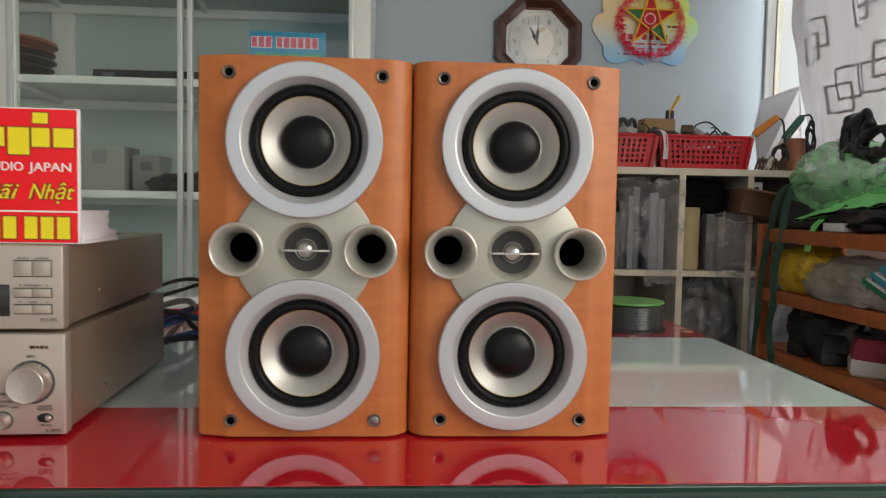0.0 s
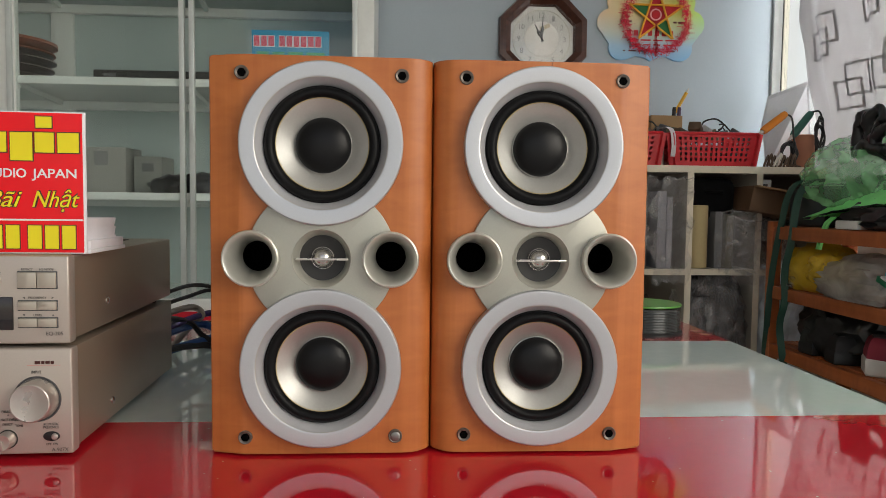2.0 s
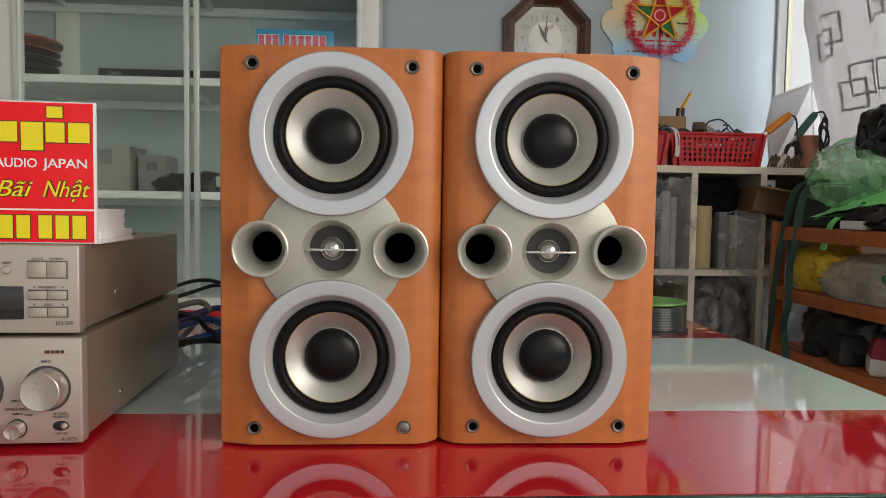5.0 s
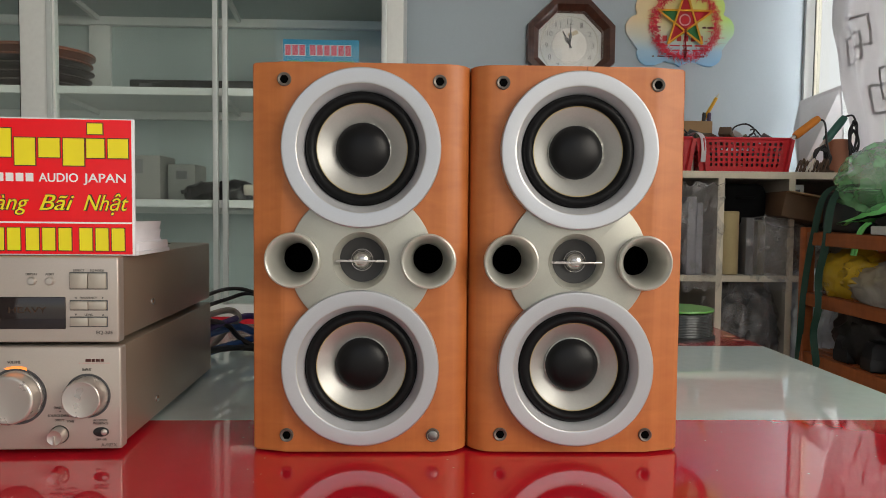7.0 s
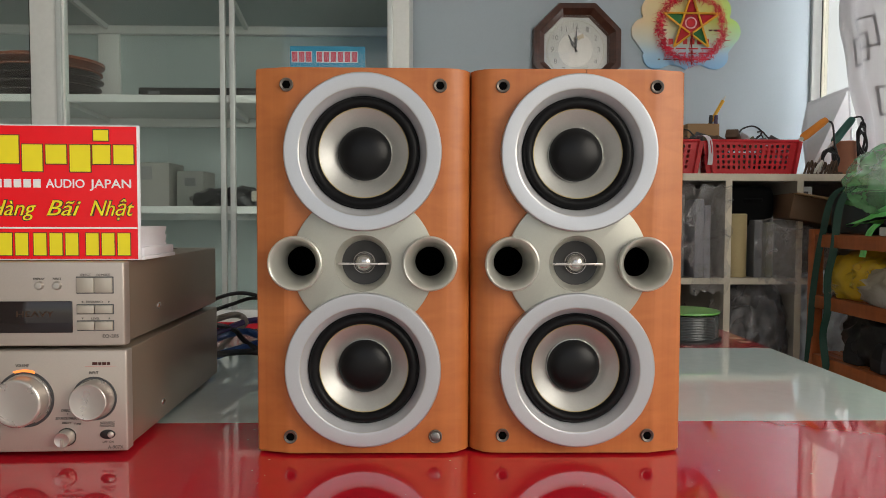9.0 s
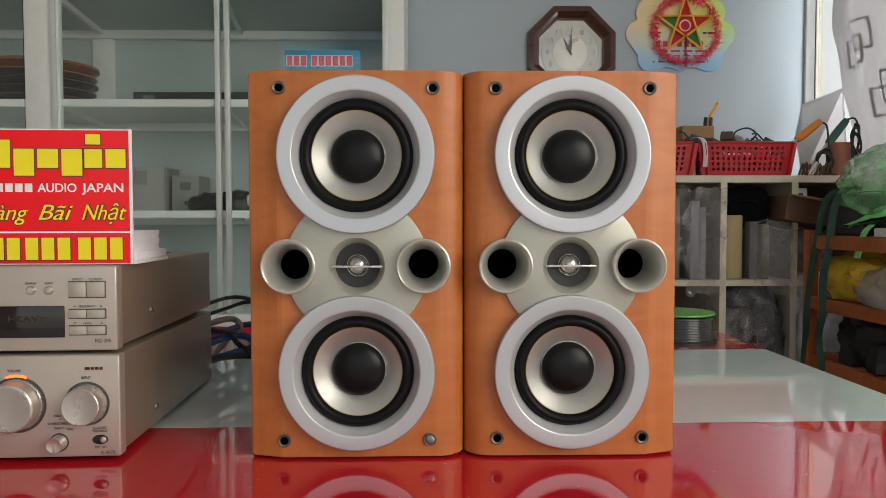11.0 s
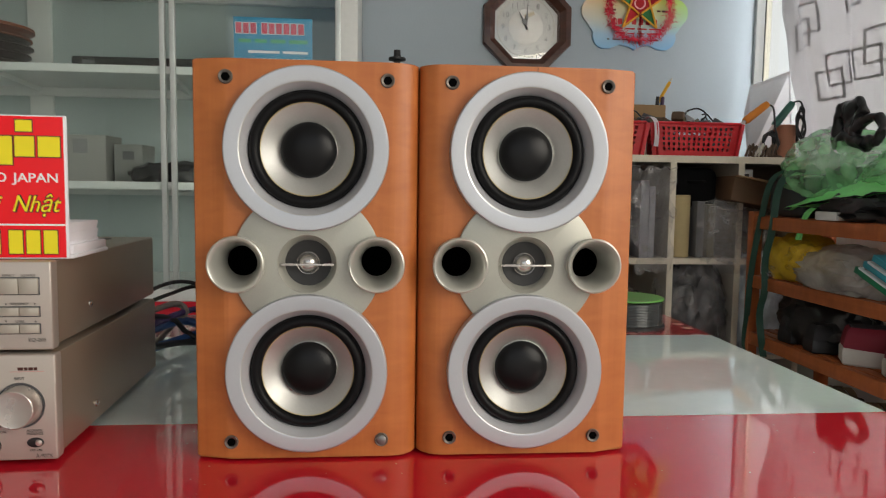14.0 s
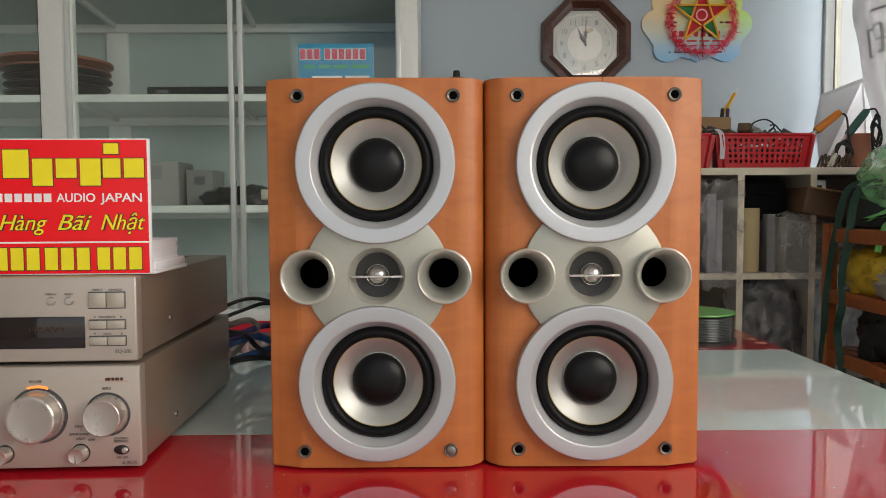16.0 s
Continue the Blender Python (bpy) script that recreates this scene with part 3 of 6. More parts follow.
part("corner_chip", box(B(), 0.0820, 0.0890, 0.010, 0.0125, 0.3262, 0.3274, 0.0004), mat("bare_board_chip", (0.55, 0.42, 0.28), 0.8), right, "chipped top corner")

# ---------------- amplifier and equaliser ----------------
UNIT = pose(-0.2885, 0.0, TZ, 0, 0, 2.3)  # base corner: front right foot of the stack
amp = thing("amplifier", "champagne compact stereo amplifier standing on the counter", "amplifier", UNIT)
UW = 0.205


def unit_case(th, z0, z1, depth):
    bm = box(B(), -UW + 0.002, -0.002, 0.010, depth, z0 + 0.001, z1 - 0.0005, 0.0025)
    part("cover", bm, COVER, th, "taupe metal cover")
    bm = box(B(), -UW, 0, 0.0, 0.013, z0, z1, 0.0016, 3)
    return part("front_panel", bm, CHAMP, th, "brushed champagne aluminium front")


AZ0, AZ1 = 0.0045, 0.0905
unit_case(amp, AZ0, AZ1, 0.302)
for x in (-0.185, -0.022):
    for y in (0.035, 0.27):
        part("foot", cyl(B(), (x, y, 0), (x, y, AZ0 + 0.002), 0.013, n=24), BLACK, amp, "black round foot")


def knob(th, x, z, r, length, label, pointer=False, recess=True):
    k = part("knob", lathe(B(), [(r * 1.04, -0.0002), (r * 1.04, 0.002), (r * 1.0, 0.003), (r * 0.97, length - 0.0012), (r * 0.93, length - 0.0002), (r * 0.90, length), (r * 0.80, length - 0.0004), (0, length - 0.0007)], 56, at_front(x, 0, z)), KNOB, th, label)
    if recess:
        part("knob_ring", lathe(B(), [(r * 1.16, 0.0001), (r * 1.145, 0.0008), (r * 1.10, 0.0004), (r * 1.05, 0.0003)], 56, at_front(x, 0, z)), BLACK if r < 0.01 else DARKGREY, k)
    if pointer:
        part("pointer", box(B(), x - r * 0.12, x + r * 0.12, -length - 0.0009, -length + 0.0004, z - r * 0.9, z + r * 0.2, 0.0002), CHAMP, k)
    return k


vol = knob(amp, -0.0835, 0.0495, 0.0205, 0.016, "large champagne volume knob")
arc = [(-0.0835 + r * math.cos(math.radians(t_)), 0.0495 + r * math.sin(math.radians(t_))) for r, ts in ((0.0252, range(112, 67, -5)), (0.0232, range(68, 113, 5))) for t_ in ts]
part("lamp", outline_prism(B(), arc, -0.0012, 0.0), glow_mat("amber_lamp", (1.0, 0.30, 0.06), 0.75), amp, "glowing amber lamp above the knob", smooth=False)
knob(amp, -0.0270, 0.0495, 0.0160, 0.014, "champagne input selector knob")
knob(amp, -0.0500, 0.0172, 0.0066, 0.010, "small pointer knob", True)
knob(amp, -0.1120, 0.0172, 0.0066, 0.010, "small pointer knob", True)
bt = part("oval_button", lathe(B(), [(0.0064, 0.0), (0.0064, 0.0006), (0.0058, 0.0012), (0.003, 0.0016), (0, 0.0017)], 32, at_front(0, 0, 0) @ Matrix.Diagonal((1, 0.62, 1, 1))), BLACK, amp, "black oval button")
bt.location = (-0.0165, 0, 0.0190)
part("button_tip", lathe(B(), [(0.0027, 0.0015), (0.0018, 0.0026), (0, 0.0029)], 20, at_front(0.0028, 0, 0)), KNOB, bt)
T = lambda x, z: Matrix.Translation((x, -0.0004, z))
lettering("lettering", "VOLUME", 0.0034, T(-0.0905, 0.0768), PRINT, amp, 0.0105)
lettering("lettering", "INPUT", 0.0034, T(-0.0308, 0.0703), PRINT, amp, 0.0075)
lettering("lettering", "DIRECT", 0.003, T(-0.0540, 0.0386), PRINT, amp, 0.0085)
lettering("lettering", "SOURCE DIRECT", 0.003, T(-0.0590, 0.0320), PRINT, amp, 0.0195)
lettering("lettering", "DIRECT", 0.0026, T(-0.0535, 0.0283), PRINT, amp, 0.0075)
lettering("lettering", "TONE", 0.0026, T(-0.0440, 0.0273), PRINT, amp, 0.006)
lettering("lettering", "ACOUSTIC", 0.0028, T(-0.0228, 0.0280), PRINT, amp, 0.0122)
lettering("lettering", "PRESENCE", 0.0028, T(-0.0228, 0.0254), PRINT, amp, 0.0122)
lettering("lettering", "OFF  ON", 0.0026, T(-0.0208, 0.0118), PRINT, amp, 0.009)
lettering("model_lettering", "A-907X", 0.0042, T(-0.0165, 0.0066), PRINT, amp, 0.0128)
bars("emblem", [(-0.0282, -0.0240), (-0.0232, -0.0208), (-0.0200, -0.0168), (-0.0160, -0.0136)], 0.0780, 0.0804, -0.0001, DARKPRINT, amp, "small dark maker's emblem")
bars("red_rule", [(-0.0340, -0.0085)], 0.0768, 0.0771, -0.0001, mat("faded_red_print", (0.62, 0.25, 0.22), 0.5), amp, "thin faded red line")
bars("dot", [(-0.0497, -0.0487)], 0.0363, 0.0372, -0.0001, PRINT, amp)
scr = part("side_screw", lathe(B(), [(0.0034, 0.0), (0.0032, 0.0012), (0.0018, 0.002), (0, 0.0021)], 20, Matrix.Translation((-0.002, 0.095, 0.0223)) @ Matrix.Rotation(radians(90), 4, "Y")), DOME, amp, "round-headed side screw")

eq = thing("graphic_equaliser", "champagne graphic equaliser stacked on the amplifier", "equaliser", UNIT @ pose(-0.0025, 0.0035, AZ1))
EZ0, EZ1 = 0.0030, 0.0742
unit_case(eq, EZ0, EZ1, 0.304)
for x in (-0.185, -0.022):
    for y in (0.035, 0.27):
        part("foot", cyl(B(), (x, y, 0), (x, y, EZ0 + 0.002), 0.012, n=24), BLACK, eq, "black round foot")
Z = lambda v: v - 0.8405  # world height to the unit's own
DISP = mat("dark_display_glass", (0.012, 0.006, 0.006), 0.08, 0, 0.05, 10, spec=0.6)
dsp = part("display", box(B(), -0.138, -0.0425, -0.0012, 0.0005, Z(0.8548), Z(0.8815), 0.0008), DISP, eq, "dark display window")
lettering("display_lettering", "HEAVY", 0.0068, Matrix.Translation((-0.0875, -0.0015, Z(0.8685))), mat("faint_amber_segment", (0.05, 0.022, 0.007), 0.5), dsp, 0.030, "faint amber characters")
for z0_, z1_ in ((0.8887, 0.9013), (0.8712, 0.8780), (0.8573, 0.8643)):
    part("button_well", box(B(), -0.0392, -0.0086, -0.0003, 0.0005, Z(z0_) - 0.0009, Z(z1_) + 0.0009, 0.0002), DARKGREY, eq)
    for a, c in ((-0.0384, -0.0242), (-0.0237, -0.0094)):
        part("button", box(B(), a, c, -0.0022, 0.0002, Z(z0_), Z(z1_), 0.0005), CHAMP_BTN, eq, "champagne push button")
for x in (-0.0690, -0.0545):
    part("round_button", lathe(B(), [(0.0036, 0.0), (0.0034, 0.0018), (0.0026, 0.0028), (0, 0.0030)], 28, at_front(x, 0, Z(0.8947))), KNOB, eq, "small round button")
lettering("lettering", "DISPLAY", 0.0026, T(-0.0738, Z(0.8995)), PRINT, eq, 0.0092)
lettering("lettering", "RESET", 0.0026, T(-0.0580, Z(0.8995)), PRINT, eq, 0.0068)
lettering("lettering", "EFFECT", 0.0026, T(-0.0358, Z(0.9028)), PRINT, eq, 0.0088)
lettering("lettering", "EQ MODE", 0.0026, T(-0.0222, Z(0.9028)), PRINT, eq, 0.0108)
lettering("lettering", "FREQUENCY", 0.0026, T(-0.0310, Z(0.8800)), PRINT, eq, 0.0138)
lettering("lettering", "LEVEL", 0.0026, T(-0.0272, Z(0.8659)), PRINT, eq, 0.0068)
for x, z, d in ((-0.0345, 0.8808, -1), (-0.0125, 0.8808, 1)):
    bm = outline_prism(B(), [(x - 0.0008 * d, Z(z) - 0.0009), (x + 0.0009 * d, Z(z)), (x - 0.0008 * d, Z(z) + 0.0009)], -0.0004, 0.0)
    part("arrow", bm, PRINT, eq, smooth=False)
for x, z, d in ((-0.0345, 0.8668, -1), (-0.0125, 0.8668, 1)):
    bm = outline_prism(B(), [(x - 0.0009, Z(z) - 0.0008 * d), (x + 0.0009, Z(z) - 0.0008 * d), (x, Z(z) + 0.0009 * d)], -0.0004, 0.0)
    part("arrow", bm, PRINT, eq, smooth=False)
lettering("model_lettering", "EQ-205", 0.0042, T(-0.0180, Z(0.8505)), PRINT, eq, 0.0130)
part("side_screw", lathe(B(), [(0.0034, 0.0), (0.0032, 0.0012), (0.0018, 0.002), (0, 0.0021)], 20, Matrix.Translation((-0.002, 0.089, 0.0265)) @ Matrix.Rotation(radians(90), 4, "Y")), DOME, eq, "round-headed side screw")
for gx in range(3):
    for gy in range(2):
        bm = B()
        for i in range(5):
            box(bm, -0.185 + gx * 0.052, -0.142 + gx * 0.052, 0.165 + gy * 0.060 + i * 0.0092, 0.1692 + gy * 0.060 + i * 0.0092, EZ1 - 0.002, EZ1 + 0.0002)
        part("vent", bm, BLACK, eq, "block of dark ventilation slots", smooth=False)

# ---------------- glass-fronted cabinet ----------------
CY, CB = 1.769, 2.27
cab = thing("glass_display_cabinet", "white framed glass display cabinet with a red stripe", "cabinet", pose(0, 0, 0))
CXL, CXR = -2.45, -0.105
part("back_panel", box(B(), CXL, CXR, CB - 0.012, CB, 0.05, 2.45), CABBACK, cab, "grey-green back panel")
part("side_panel", box(B(), CXR - 0.02, CXR, CY + 0.03, CB - 0.012, 0.05, 2.45), CABWHITE, cab)
part("side_panel", box(B(), CXL, CXL + 0.02, CY + 0.03, CB - 0.012, 0.05, 2.45), CABWHITE, cab)
part("top_panel", box(B(), CXL, CXR, CY, CB, 2.45, 2.48), CABWHITE, cab)
part("post", box(B(), -0.175, CXR, CY, CY + 0.03, 0.05, 2.45, 0.004), CABWHITE, cab, "white upright frame")
part("post", box(B(), -1.340, -1.228, CY, CY + 0.03, 0.05, 2.45, 0.004), CABWHITE, cab, "white upright frame")
part("lower_rail", box(B(), CXL, -1.341, CY, CY + 0.03, 0.605, 0.646, 0.003), CABWHITE, cab)
part("lower_rail", box(B(), -1.227, -0.176, CY, CY + 0.03, 0.605, 0.646, 0.003), CABWHITE, cab)
part("red_band", box(B(), CXL, CXR, CY - 0.004, CY - 0.0005, 0.551, 0.605), REDPAINT, cab, "red painted stripe")
part("base", box(B(), CXL, CXR, CY + 0.0, CB - 0.013, 0.05, 0.6045, 0.003), CABWHITE, cab, "white lower cupboard")
for a, c in ((-2.40, -1.36), (-1.21, -0.70), (-0.68, -0.18)):
    d = part("cupboard_door", box(B(), a, c, CY - 0.012, CY - 0.001, 0.12, 0.520, 0.004), CABWHITE, cab, "white cupboard door")
    part("raised_panel", box(B(), a + 0.05, c - 0.05, CY - 0.016, CY - 0.0121, 0.17, 0.47, 0.003), CABWHITE, d)
    part("handle", tube(B(), [(a + 0.03, CY - 0.013, 0.40), (a + 0.03, CY - 0.03, 0.405), (a + 0.03, CY - 0.03, 0.475), (a + 0.03, CY - 0.013, 0.48)], 0.004, 8, 3), KNOB, d, "small metal pull")
for z in (1.355, 0.990, 1.714):
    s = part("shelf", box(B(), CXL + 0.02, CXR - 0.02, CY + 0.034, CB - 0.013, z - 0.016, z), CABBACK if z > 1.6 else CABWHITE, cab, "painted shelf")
    part("shelf_lip", box(B(), CXL + 0.02, -1.229 - 0.112, CY + 0.008, CY + 0.033, z - 0.025, z, 0.002), CABWHITE, cab)
    part("shelf_lip", box(B(), -1.227, -0.176, CY + 0.008, CY + 0.033, z - 0.025, z, 0.002), CABWHITE, cab, "white shelf edge")
    part("back_rail", box(B(), CXL + 0.02, CXR - 0.02, CB - 0.045, CB - 0.0135, z - 0.048, z - 0.0165, 0.002), CABWHITE, cab)
    for x in (-1.30, -0.76):
        part("bracket", plan_prism(B(), [(x, CB - 0.05), (x + 0.014, CB - 0.05), (x + 0.064, CY + 0.05), (x + 0.050, CY + 0.05)], z - 0.034, z - 0.0165), CABWHITE, cab, "slanting shelf bracket", smooth=False)
for x in (-1.335, -2.0):
    part("back_upright", box(B(), x, x + 0.082, CB - 0.03, CB - 0.0125, 0.65, 2.44, 0.002), CABWHITE, cab, "slotted back upright")
for a, c, y in ((-1.252, -0.706, 0.0), (-0.692, -0.160, 0.006)):
    g = part("sliding_door", box(B(), a + 0.012, c - 0.012, CY + 0.001 + y * 0.2, CY + 0.0045 + y * 0.2, 0.650, 2.44), GLASS, cab, "sliding glass door")
    g.visible_shadow = False
    for e0, e1 in ((a, a + 0.017), (c - 0.017, c)):
        part("stile", box(B(), e0, e1, CY - 0.010, CY + 0.0075, 0.648, 2.44, 0.002), mat("pale_aluminium_stile", (0.62, 0.66, 0.65), 0.35, 0.3), g, "narrow aluminium stile")
    part("top_rail", box(B(), a + 0.022, c - 0.022, CY - 0.008, CY + 0.0075, 2.42, 2.44), CABWHITE, g)
g = part("glass_door", box(B(), CXL + 0.03, -1.342, CY + 0.001, CY + 0.0045, 0.650, 2.44), GLASS, cab, "fixed glass pane")
g.visible_shadow = False

# ---------------- pigeonhole shelf ----------------
PY, PB, PT = 1.824, 2.27, 0.022
cub = thing("pigeonhole_shelf", "cream melamine pigeonhole shelf, worn and full of clutter", "shelf", pose(0, 0, 0))
XS = [0.000, 0.246, 0.492, 0.738, 0.984, 1.230, 1.463]
PZ = [(0.06, 0.082), (0.388, 0.410), (0.729, 0.750), (1.084, 1.108)]
for i, x in enumerate(XS):
    for (z0_, z1_), (z2_, z3_) in zip(PZ, PZ[1:]):
        p = part("divider", box(B(), x - PT / 2, x + PT / 2, PY + 0.002, PB - 0.008, z1_, z2_), SHELFSHADE, cub)
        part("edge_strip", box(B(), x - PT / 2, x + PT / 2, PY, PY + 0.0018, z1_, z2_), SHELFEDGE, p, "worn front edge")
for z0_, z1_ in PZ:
    p = part("board", box(B(), XS[0] - PT / 2, XS[-1] + PT / 2, PY + 0.002, PB - 0.008, z0_, z1_), SHELFSHADE, cub, "cream shelf board with the pigeonholes' shade in its colour")
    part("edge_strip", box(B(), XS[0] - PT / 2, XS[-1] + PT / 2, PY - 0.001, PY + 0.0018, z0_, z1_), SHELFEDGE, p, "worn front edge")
part("back_panel", box(B(), XS[0] - PT / 2, XS[-1] + PT / 2, PB - 0.0075, PB, 0.06, 1.108), SHELFSHADE, cub)
part("plinth", box(B(), XS[0], XS[-1], PY + 0.03, PB - 0.02, 0.0, 0.0598), SHELFSHADE, cub)

# ---------------- shoe rack ----------------
RX0, RX1, RY0, RY1 = 1.180, 1.470, 0.90, 1.672
rack = thing("wooden_shoe_rack", "reddish-brown wooden shoe rack crowded with bags and shoes", "rack", pose(0, 0, 0))
for x in (RX0, RX1 - 0.034):
    for y in (RY0, RY1 - 0.034):
        part("post", box(B(), x, x + 0.034, y, y + 0.034, 0.0, 0.922 if y > 1.2 else 0.905, 0.003), RACKPOST, rack, "square wooden post")
RZ = [0.908, 0.716, 0.528, 0.340, 0.12]
for z in RZ:
    for x in (RX0 + 0.004, RX1 - 0.028):
        part("side_rail", box(B(), x, x + 0.022, RY0 + 0.035, RY1 - 0.035, z - 0.042, z - 0.002, 0.002), RACKWOOD, rack)
    for i in range(6):
        x = RX0 + 0.028 + i * 0.041
        part("slat", box(B(), x, x + 0.034, RY0 + 0.002, RY1 - 0.002, z - 0.012, z, 0.002), RACKWOOD, rack)

# ---------------- sign and cards on the equaliser ----------------
SG = UNIT @ pose(0.0045, 0.0235, AZ1 + EZ1)
sign = thing("acrylic_counter_sign", "red acrylic counter sign with yellow and white lettering", "sign", SG)
SGW, SGH = 0.190, 0.1165
part("plate", box(B(), -SGW, 0, 0, 0.003, 0.0, SGH, 0.0012), PAPER, sign, "white-edged acrylic plate")
part("print", box(B(), -SGW + 0.0015, -0.0022, -0.0003, -0.0001, 0.0012, SGH - 0.0012), SIGNRED, sign, "red printed face", smooth=False)
Kp = 2095.0


def sp_(px):
    return (px - 268) / Kp


def sz_(py):
    return SGH - (py - 243) / Kp


def name_bars(rows, y, material, parent, grow=0.0, label=""):
    """Upright bars in place of a name's or a number's characters."""
    for a, c, t_, b_ in rows:
        bm = box(B(), sp_(a) - grow, sp_(c) + grow, y - 0.0003, y, sz_(b_) - grow, sz_(t_) + grow)
        part("writing_block", bm, material, parent, label, smooth=False)


big = [(12, 57, 263, 313), (63, 98, 279, 327), (104, 140, 279, 313), (146, 182, 279, 327), (186, 217, 279, 313), (188, 214, 252, 271), (223, 258, 279, 313), (-62, -49, 263, 313), (-40, -20, 263, 313), (-110, -72, 263, 313)]
name_bars(big, -0.0003, DARKPRINT, sign, 0.0008, "dark edge of a large character bar")
name_bars(big, -0.0006, YELLOW, sign, 0.0, "large yellow character bar")
name_bars([(i * 17 - 4, i * 17 + 9, 341, 356) for i in range(-5, 6) if i not in (-1,)], -0.0003, SIGNWHITE, sign, 0.0, "white character bar")
TS = lambda px, py, y=-0.0005: Matrix.Translation((sp_(px), y, sz_(py)))
lettering("lettering", "AUDIO", 0.0105, TS(103, 356), SIGNWHITE, sign, 68 / Kp, bold=0.00012)
lettering("lettering", "JAPAN", 0.0105, TS(180, 356), SIGNWHITE, sign, 73 / Kp, bold=0.00012)
for w, a, c in (("Hàng", 2, 86), ("Bãi", 104, 164), ("Nhật", 180, 258)):
    lettering("lettering_outline", w, 0.0190, TS(a, 406), DARKPRINT, sign, (c - a) / Kp, shear=0.35, bold=0.0007)
    lettering("lettering", w, 0.0190, TS(a, 406, -0.0009), YELLOW, sign, (c - a) / Kp, shear=0.35)
part("rule", box(B(), -SGW + 0.002, -0.0024, -0.0006, -0.0003, sz_(430), sz_(427)), SIGNWHITE, sign, "thin white line", smooth=False)
digits = []
for g0 in (-82, -8, 80, 172):
    for i in range(3):
        a = g0 + i * 28
        digits.append((a, a + 22, 438, 478))
name_bars(digits, -0.0003, DARKPRINT, sign, 0.0007)
name_bars(digits, -0.0006, YELLOW, sign, 0.0, "yellow figure bar")
part("foot", box(B(), -SGW + 0.01, 0.002, 0.0032, 0.088, 0.0, 0.0035, 0.0008), PAPER, sign, "white acrylic foot")
CARDWHITE = mat("white_card_stock", (0.86, 0.85, 0.90), 0.6, 0, 0.02, 12)
cards = thing("card_stack", "stack of white cards in a tray behind the red sign", "cards", SG @ pose(-0.003, 0.006, 0.0035))
part("tray", box(B(), -0.090, 0.004, 0.0, 0.080, 0.0, 0.0075, 0.001), CARDWHITE, cards, "shallow white card tray")
for i in range(9):
    part("card", box(B(), -0.087 + 0.0003 * ((i * 7) % 5), -0.0004 * ((i * 3) % 4) - 0.001, 0.0012 + 0.0003 * ((i * 5) % 4), 0.074 + 0.0004 * ((i * 2) % 3), 0.0075 + i * 0.0020, 0.0075 + i * 0.0020 + 0.00195), CARDWHITE, cards, smooth=False)

# ---------------- cables behind the units ----------------
CBLACK = mat("black_cable", (0.012, 0.012, 0.014), 0.45)
CBLUE = mat("blue_cable", (0.02, 0.075, 0.24), 0.4)
CPURP = mat("purple_cable", (0.05, 0.025, 0.14), 0.4)
CGREY = mat("grey_cable", (0.28, 0.25, 0.22), 0.5)
for pts, r, m_, lab in (
    ([(-0.333, 0.300, 0.838), (-0.32, 0.43, 0.842), (-0.285, 0.44, 0.838), (-0.24, 0.43, 0.815), (-0.20, 0.42, 0.79)], 0.0028, CBLACK, "thin black cable arching behind the amplifier"),
    ([(-0.333, 0.300, 0.826), (-0.318, 0.42, 0.828), (-0.29, 0.45, 0.834), (-0.25, 0.44, 0.820), (-0.20, 0.43, 0.80)], 0.0028, CBLACK, "thin black cable arching behind the amplifier"),
    ([(-0.343, 0.300, 0.79), (-0.30, 0.45, 0.800), (-0.25, 0.44, 0.795), (-0.12, 0.46, 0.785)], 0.0045, CPURP, "purple signal cable behind the amplifier"),
    ([(-0.343, 0.300, 0.785), (-0.31, 0.44, 0.786), (-0.26, 0.44, 0.775), (-0.12, 0.47, 0.765)], 0.0055, CBLUE, "blue mains cable behind the amplifier"),
    ([(-0.343, 0.300, 0.765), (-0.30, 0.43, 0.765), (-0.25, 0.45, 0.772), (-0.12, 0.45, 0.757)], 0.0055, CBLUE, "blue mains cable lying on the counter"),
    ([(-0.333, 0.300, 0.82), (-0.315, 0.41, 0.795), (-0.30, 0.43, 0.772), (-0.27, 0.43, 0.757), (-0.22, 0.42, 0.756), (-0.14, 0.43, 0.757)], 0.0038, CBLACK, "black cable lying on the counter"),
    ([(-0.338, 0.300, 0.812), (-0.318, 0.43, 0.812), (-0.303, 0.44, 0.80), (-0.318, 0.44, 0.785), (-0.34, 0.42, 0.757)], 0.0045, CGREY, "grey cable loop behind the amplifier"),
    ([(-0.333, 0.300, 0.775), (-0.30, 0.42, 0.760), (-0.25, 0.42, 0.756), (-0.18, 0.40, 0.757)], 0.0045, CBLACK, "black cable lying on the counter"),
):
    single("cable", tube(B(), pts, r, 8, 8), m_, lab, "cable", group="cables behind the amplifier")

# ---------------- disc spindle on the counter ----------------
sp = thing("disc_spindle", "clear spindle box of discs with a green top", "disc box", pose(0.392, 0.590, TZ))
part("base", lathe(B(), [(0, 0), (0.062, 0), (0.062, 0.004), (0.060, 0.006), (0, 0.006)], 48), BLACK, sp, "black base")
DISCS = mat("stack_of_discs", (0.05, 0.055, 0.055), 0.2, 0.3, 0.1, 30)
prof = []
for i in range(15):
    prof += [(0.0575, 0.006 + i * 0.0026), (0.0582, 0.0068 + i * 0.0026), (0.0575, 0.0078 + i * 0.0026)]
part("disc_column", lathe(B(), prof + [(0, prof[-1][1])], 48), DISCS, sp, "dark column of discs")
